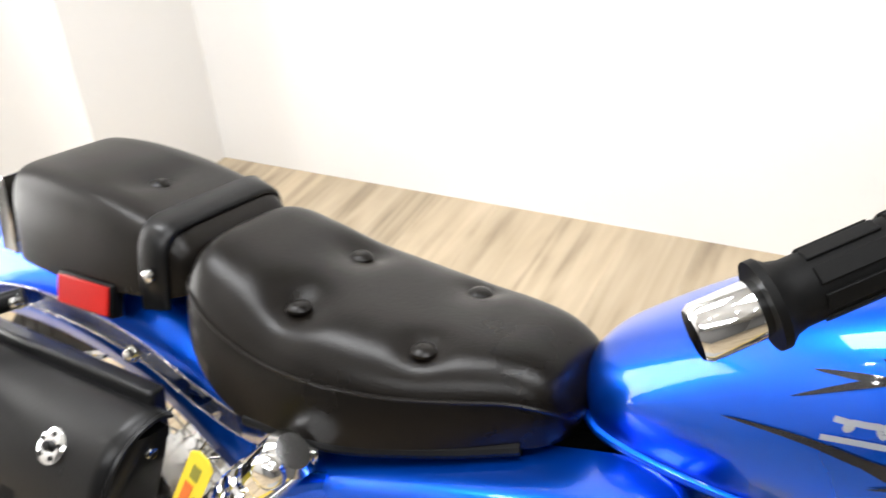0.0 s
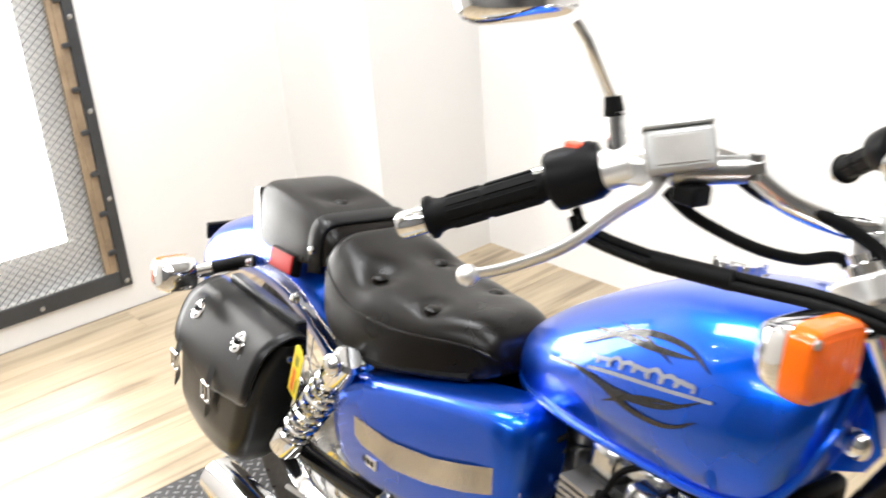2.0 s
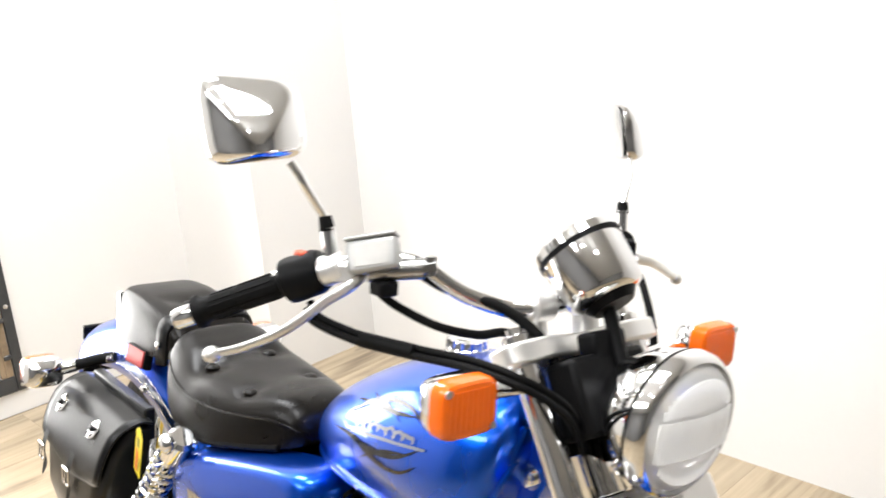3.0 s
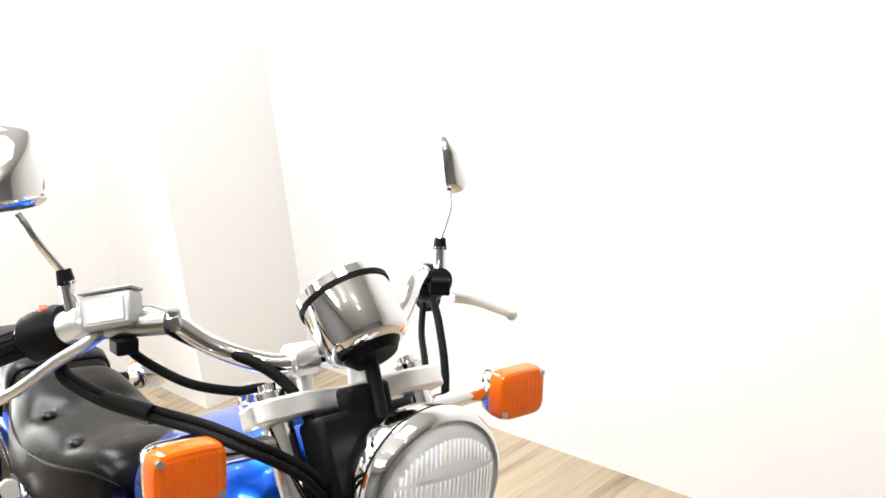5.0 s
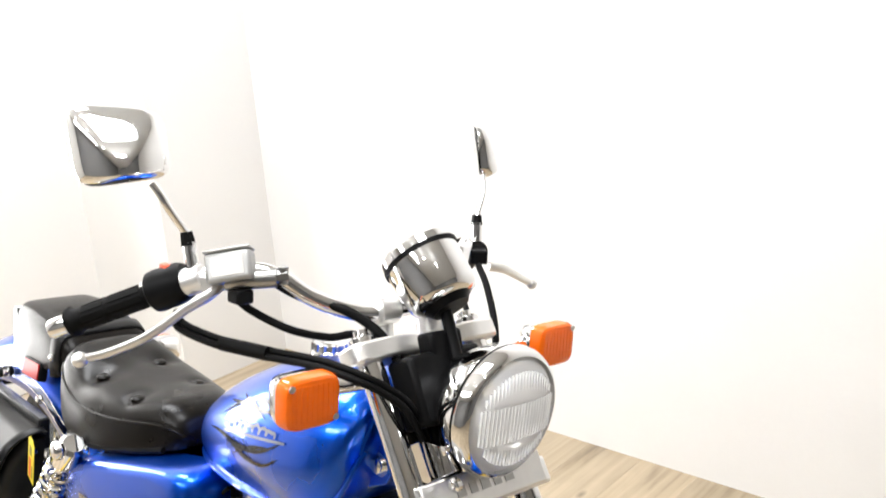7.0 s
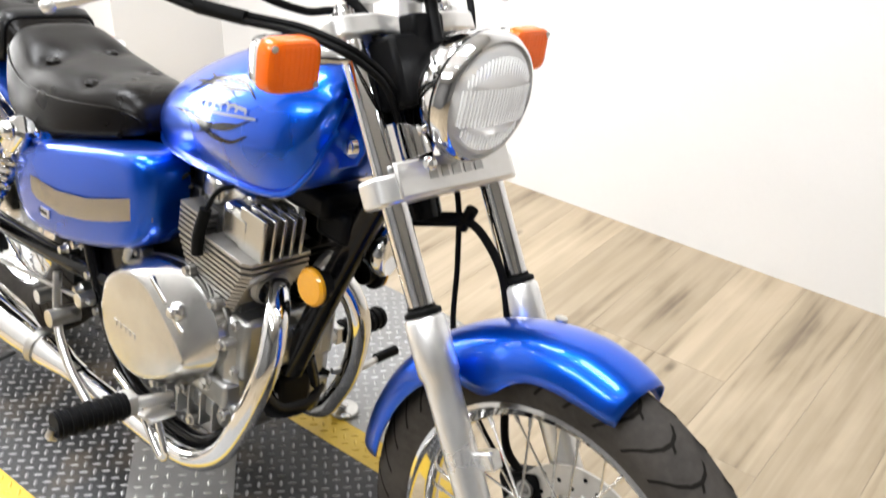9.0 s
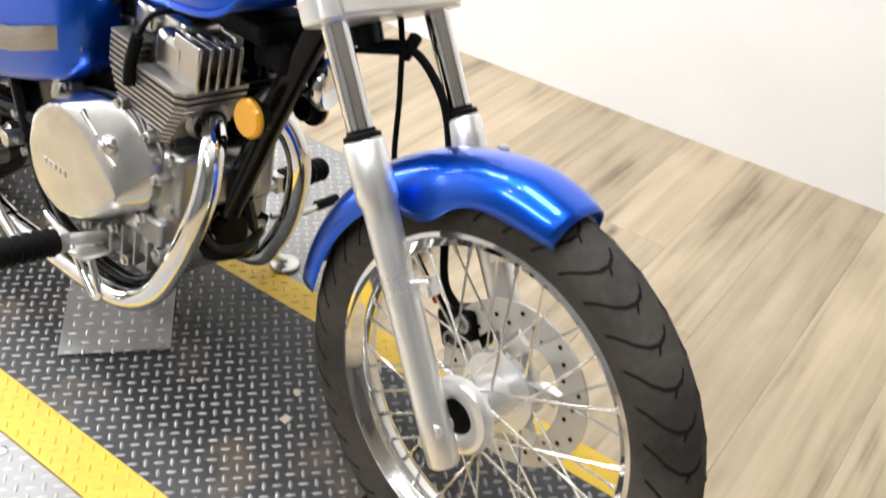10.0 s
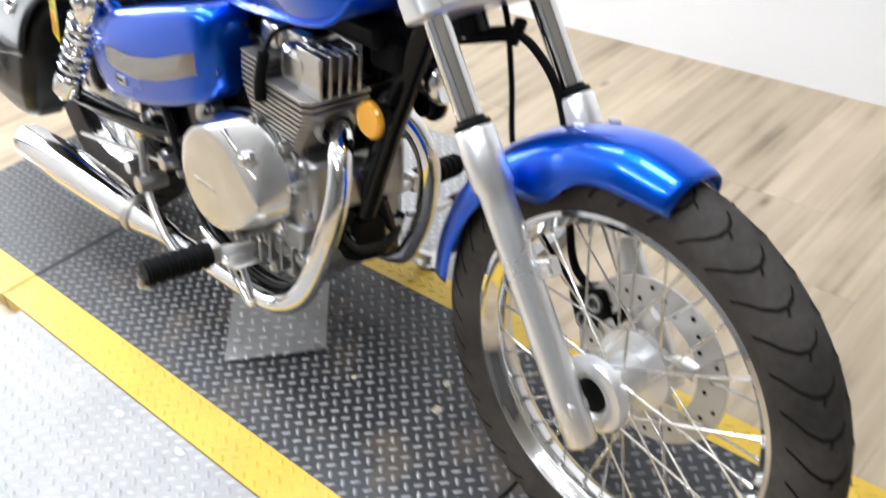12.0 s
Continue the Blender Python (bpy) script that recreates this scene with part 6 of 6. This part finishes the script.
for s in (-1, 1):
    bm = bmesh.new()
    pts = [(-0.15, 0.112, 0.600), (-0.045, 0.122, 0.626), (0.05, 0.125, 0.629), (0.139, 0.127, 0.618), (0.22, 0.131, 0.594), (0.30, 0.137, 0.583), (0.386, 0.143, 0.599)]
    prev = None
    for p in spline([(x, s * y + DY, z) for x, y, z in pts], 5):
        pr = (bm.verts.new(p + Vector((0, 0, 0.013))), bm.verts.new(p - Vector((0, 0, 0.013))))
        if prev:
            bm.faces.new((prev[0], prev[1], pr[1], pr[0]))
        prev = pr
    bmesh.ops.solidify(bm, geom=bm.faces[:], thickness=0.007)
    rail = part("fender_strut", bm, M_CHROME, bike, "chrome fender strut rail", bevel=0.0015)
    for x, z in ((-0.045, 0.626), (0.139, 0.618), (0.386, 0.599)):
        bm = bmesh.new()
        y = (0.134 if x < 0.3 else 0.150)
        lathe(bm, (x, s * y + DY, z), (x, s + DY, z), [(0, 0.010), (0.003, 0.010), (0.003, 0.0075), (0.010, 0.007), (0.012, 0.003), (0.012, 0)], 12)
        part("bolt", bm, M_CHROME, rail)
    # shock absorber
    top, bot = Vector((0.374, s * 0.170 + DY, 0.604)), Vector((0.170, s * 0.180 + DY, 0.352))
    d = (bot - top).normalized()
    bm = bmesh.new()
    lathe(bm, top - d * 0.012, bot, [(0, 0), (0.0, 0.018), (0.006, 0.025), (0.050, 0.027), (0.056, 0.025), (0.058, 0.012)], 28)
    lathe(bm, top + d * 0.235, bot + d, [(0, 0.012), (0, 0.027), (0.004, 0.029), (0.045, 0.029), (0.052, 0.022), (0.07, 0.016), (0.07, 0)], 28)
    rod(bm, top + d * 0.04, bot - d * 0.03, 0.011, seg=16)
    shock = part("shock_absorber", bm, M_CHROME, bike, "chrome rear shock absorber")
    bm = bmesh.new()
    mt, _ = axis_frame(top + d * 0.055, bot)
    pipe(bm, [mt @ Vector((0.0255 * math.cos(q * math.tau / 14), 0.0255 * math.sin(q * math.tau / 14), 0.185 * q / (14 * 7.5))) for q in range(int(14 * 7.5) + 1)], 0.0042, 1, 8, smooth_path=False)
    part("spring", bm, M_CHROME, shock, "chrome coil spring")
    bm = bmesh.new()
    lathe(bm, top + Vector((0, s * 0.022, 0)), top + Vector((0, s, 0)), [(0, 0.018), (0.006, 0.018), (0.012, 0.014), (0.015, 0.008), (0.015, 0)], 20)
    part("dome_nut", bm, M_CHROME, shock)
    # rear turn signal
    sg = Vector((-0.106, s * 0.252 + DY, 0.600))
    bm = bmesh.new()
    pipe(bm, [(-0.045, s * 0.126 + DY, 0.628), (-0.064, s * 0.155 + DY, 0.622), (-0.080, s * 0.190 + DY, 0.612), (-0.092, s * 0.222 + DY, 0.605)], 0.0115, 5, 14)
    rs = part("rear_turn_signal", bm, M_PLASTIC, bike, "black turn signal stalk")
    bm = bmesh.new()
    rod(bm, (-0.082, s * 0.193 + DY, 0.611), (-0.094, s * 0.224 + DY, 0.604), 0.0132, seg=16)
    part("stalk_sleeve", bm, M_CHROME, rs)
    bm = bmesh.new()
    rings = []
    for dd, k_ in ((0.034, 0.42), (0.030, 0.70), (0.018, 0.92), (0.0, 1.0), (-0.012, 1.0), (-0.014, 0.96)):
        rings.append([sg + Vector((dd, math.copysign(abs(math.cos(a)) ** 0.45, math.cos(a)) * 0.038 * k_, math.copysign(abs(math.sin(a)) ** 0.45, math.sin(a)) * 0.030 * k_)) for a in [math.tau * q / 36 for q in range(36)]])
    loft(bm, rings)
    part("lamp_body", bm, M_CHROME, rs, "chrome lamp body", angle=50)
    bm = bmesh.new()
    rings = []
    for dd, k_ in ((-0.0145, 0.97), (-0.026, 0.97), (-0.031, 0.88)):
        rings.append([sg + Vector((dd, math.copysign(abs(math.cos(a)) ** 0.45, math.cos(a)) * 0.038 * k_, math.copysign(abs(math.sin(a)) ** 0.45, math.sin(a)) * 0.030 * k_)) for a in [math.tau * q / 36 for q in range(36)]])
    loft(bm, rings)
    part("lens", bm, M_ORANGE, rs, "amber lens")
    # reflector on the fender side
    m = Matrix.Translation((0.056, s * 0.114 + DY, 0.656)) @ Matrix.Rotation(radians(-3), 4, "Y") @ Matrix.Rotation(s * radians(12), 4, "X")
    bm = bmesh.new()
    box(bm, -0.044, 0.044, -0.009, 0.009, -0.019, 0.019, m)
    refl = part("side_reflector", bm, M_PLASTIC, bike, "black reflector housing", bevel=0.003)
    bm = bmesh.new()
    box(bm, -0.040, 0.040, s * 0.0085, s * 0.0115, -0.016, 0.016, m)
    part("reflector_lens", bm, M_RED_LENS, refl, "red reflector lens", bevel=0.001)
# number plate holder
bm = bmesh.new()
box(bm, -0.478, -0.462, -0.062, 0.040, 0.566, 0.576)
box(bm, -0.478, -0.466, -0.062, -0.030, 0.540, 0.566)
box(bm, -0.478, -0.466, -0.062, 0.040, 0.512, 0.522)
box(bm, -0.480, -0.466, -0.062, 0.040, 0.455, 0.502)
box(bm, -0.474, -0.440, -0.030, 0.010, 0.47, 0.57)
part("plate_holder", bm, M_PLASTIC, bike, "black number plate bracket", bevel=0.003)
# yellow key tag hanging at the shock
tagm = Matrix.Translation((0.292, -0.212 + DY, 0.562)) @ Matrix.Rotation(radians(30), 4, "Y") @ Matrix.Rotation(radians(8), 4, "X")
bm = bmesh.new()
plate_xz(bm, [(-0.014, -0.060), (0.014, -0.060), (0.014, 0.052), (0.006, 0.062), (-0.006, 0.062), (-0.014, 0.052)], -0.0006, 0.0006, tagm)
tag = part("paper_tag", bm, M_YELLOW, None, "yellow paper tag with orange print hanging by the shock", smooth=False, category="tag")
tag.matrix_world = BIKE
bm = bmesh.new()
plate_xz(bm, [(-0.008, -0.052), (0.002, -0.052), (0.002, 0.005), (-0.008, 0.005)], -0.0012, -0.0007, tagm)
part("print_bar", bm, material("orange_print", (0.75, 0.16, 0.02), 0.5), tag, "orange printed bar", smooth=False)
bm = bmesh.new()
M_OLIVE = material("olive_print", (0.25, 0.24, 0.03), 0.5)
plate_xz(bm, [(-0.006, 0.015), (0.004, 0.015), (0.004, 0.040), (-0.006, 0.040)], -0.0012, -0.0007, tagm)
part("print_bar", bm, M_OLIVE, tag, "olive printed bar", smooth=False)
bm = bmesh.new()
plate_xz(bm, [(0.006, -0.045), (0.009, -0.045), (0.009, -0.01), (0.006, -0.01)], -0.0012, -0.0007, tagm)
part("print_bar", bm, M_OLIVE, tag, "olive printed bar", smooth=False)


# ---- saddlebag ----
def saddlebag():
    bag = thing("saddlebag", "black leather saddlebag with chrome conchos and buckled straps", "saddlebag")
    bag.matrix_world = BIKE @ Matrix.Translation((0.012, 0, 0))
    y_in = -0.150 + DY

    def outline(z):
        """Front x, rear x, outer y at a height."""
        return lerp_table([(0.270, 0.000, -0.085, -0.200), (0.280, 0.040, -0.120, -0.220), (0.31, 0.078, -0.145, -0.241), (0.36, 0.112, -0.155, -0.254), (0.45, 0.152, -0.145, -0.256), (0.52, 0.176, -0.132, -0.240), (0.56, 0.186, -0.126, -0.212)], z)

    def ring(z, grow=0.0):
        xf, xr, yo = outline(z)
        xf, xr, yo = xf + grow, xr - grow, yo - grow
        cx, hx = (xf + xr) / 2, (xf - xr) / 2
        pts = [(xf, y_in), (xf, yo + 0.03)]
        for k in range(1, 8):
            a = math.pi / 2 * k / 8
            pts.append((xf - 0.028 * (1 - math.cos(a)), yo + 0.03 - 0.03 * math.sin(a)))
        for k in range(0, 9):
            pts.append((xf - 0.028 - (xf - xr - 0.056) * k / 8, yo - 0.006 * math.sin(math.pi * k / 8)))
        for k in range(1, 8):
            a = math.pi / 2 * (1 - k / 8)
            pts.append((xr + 0.028 * (1 - math.cos(a)), yo + 0.03 - 0.03 * math.sin(a)))
        pts += [(xr, yo + 0.03), (xr, y_in)]
        return [(x, y, z) for x, y in pts]
    bm = bmesh.new()
    loft(bm, [ring(0.270 + 0.290 * k / 24) for k in range(25)])
    part("bag_body", bm, M_BAG, bag, "black leather bag body", angle=50)
    # flap: over the top and down the outer face
    path = [(y_in, 0.574), (-0.180, 0.578), (-0.208, 0.570), (-0.232, 0.551), (-0.248, 0.522), (-0.257, 0.490), (-0.260, 0.465), (-0.259, 0.445)]
    pts = spline([(0, y, z) for i, (y, z) in enumerate(path)], 5)
    bm = bmesh.new()
    rows = []
    n = len(pts)
    for i, p in enumerate(pts):
        t = i / (n - 1)
        ext = 0.006
        a, b = 0.186 - 0.020 * t + ext, -0.126 - 0.012 * t - ext
        if t > 0.8:
            cut = 0.030 * ((t - 0.8) / 0.2) ** 2
            a, b = a - cut, b + cut
        dip = 0.018 * max(0, t - 0.6) / 0.4
        rows.append([(a + (b - a) * k / 14, p.y, p.z - dip * math.cos(math.pi * 2 * k / 14) * -0.5) for k in range(15)])
    loft(bm, rows, False, False)
    flap = part("flap", bm, M_BAG, bag, "black leather flap", angle=60)
    md = flap.modifiers.new("sheet", "SOLIDIFY")
    md.thickness, md.offset = 0.006, 0
    edge = [rows[i][0] for i in range(0, n, 3)] + [rows[-1][k] for k in range(2, 13, 2)] + [rows[i][-1] for i in range(n - 1, 0, -3)]
    bm = bmesh.new()
    pipe(bm, edge, 0.0036, 3, 6)
    part("piping", bm, M_BAG, flap, "stitched edge binding")
    for x, yy, z, nrm in ((0.099, -0.240, 0.5445, (0, -0.80, 0.60)), (-0.076, -0.240, 0.5425, (0, -0.80, 0.60))):
        c = Vector((x, yy, z))
        nv = Vector(nrm).normalized()
        bm = bmesh.new()
        lathe(bm, c - nv * 0.004, c + nv, [(0, 0.019), (0.006, 0.019), (0.008, 0.015), (0.009, 0.008), (0.008, 0.006), (0.008, 0)], 24)
        con = part("concho", bm, M_CHROME, bag, "chrome concho")
        bm = bmesh.new()
        lathe(bm, c + nv * 0.004, c + nv, [(0, 0.006), (0.006, 0.005), (0.007, 0)], 10)
        part("lace_knot", bm, M_BAG, con)
        for k in range(5):
            a = math.tau * k / 5
            e = nv.orthogonal().normalized()
            f = nv.cross(e)
            q = c + (e * math.cos(a) + f * math.sin(a)) * 0.013 + nv * 0.0045
            bm = bmesh.new()
            lathe(bm, q, q + nv, [(0, 0.003), (0.0008, 0.003), (0.0009, 0)], 8)
            part("slot", bm, M_BLACK, con)
    for x in (0.040, -0.108):
        yo = -0.266
        bm = bmesh.new()
        pts2 = spline([(x, yo + 0.008, 0.490), (x, yo - 0.002, 0.462), (x, yo - 0.006, 0.440), (x - 0.008, yo + 0.000, 0.410), (x - 0.018, yo - 0.004, 0.378)], 5)
        prev = None
        for i, p in enumerate(pts2):
            w = 0.011 if i < len(pts2) - 3 else 0.011 * (len(pts2) - i) / 4
            pr = (bm.verts.new(p + Vector((w, 0, 0))), bm.verts.new(p - Vector((w, 0, 0))))
            if prev:
                bm.faces.new((prev[0], prev[1], pr[1], pr[0]))
            prev = pr
        bmesh.ops.solidify(bm, geom=bm.faces[:], thickness=0.0032)
        st = part("strap", bm, M_BAG, bag, "black leather strap")
        bm = bmesh.new()
        c = Vector((x, yo - 0.010, 0.437))
        w, h, r = 0.016, 0.015, 0.0022
        for a, b in (((-w, -h), (w, -h)), ((w, -h), (w, h)), ((w, h), (-w, h)), ((-w, h), (-w, -h))):
            rod(bm, c + Vector((a[0], 0, a[1])), c + Vector((b[0], 0, b[1])), r, seg=8)
        rod(bm, c + Vector((0, -0.002, -h)), c + Vector((0, 0, h)), 0.0016, seg=8)
        part("buckle", bm, M_CHROME, st, "chrome roller buckle")
    bm = bmesh.new()
    box(bm, -0.10, 0.17, y_in - 0.006, y_in + 0.016, 0.53, 0.594)
    part("yoke", bm, M_BAG, bag, "leather yoke over the fender rail", bevel=0.004)
    bm = bmesh.new()
    lathe(bm, (0.180, -0.185, 0.535), (2, -0.185, 0.535), [(0, 0.007), (0.003, 0.006), (0.004, 0)], 12)
    part("rivet", bm, M_CHROME, bag)


saddlebag()

# ---- floor planks: each one a piece of the floor ----
random.seed(11)
plank_meshes = []
for k in range(3):
    ln = (1.22, 0.80, 0.55)[k]
    w = 0.178
    bm = bmesh.new()
    b, h = 0.0007, 0.012
    lo = [bm.verts.new((x, y, -h)) for x, y in ((-w / 2, -ln / 2), (w / 2, -ln / 2), (w / 2, ln / 2), (-w / 2, ln / 2))]
    mid = [bm.verts.new((v.co.x, v.co.y, -b * 0.6)) for v in lo]
    top = [bm.verts.new((v.co.x - math.copysign(b, v.co.x), v.co.y - math.copysign(b, v.co.y), 0)) for v in lo]
    for r0, r1 in ((lo, mid), (mid, top)):
        for i in range(4):
            bm.faces.new((r0[i], r0[(i + 1) % 4], r1[(i + 1) % 4], r1[i]))
    bm.faces.new(top)
    me = bpy.data.meshes.new("plank")
    bm.to_mesh(me)
    bm.free()
    me.materials.append(M_OAK)
    plank_meshes.append((ln, me))
x = -1.43
row = 0
while x < 4.9:
    y = WALL_Y + 0.03
    first = (row * 2 + row // 3) % 3
    while y > -4.08:
        while first < 2 and y - plank_meshes[first][0] < -4.19:
            first += 1
        ln, me = plank_meshes[first]
        first = 0
        if y - ln < -4.19:
            break
        ob = new("plank", me)
        ob.location = (x, y - ln / 2, FLOOR_Z)
        ob.parent = floor
        y -= ln + 0.0006
    x += 0.1786
    row += 1
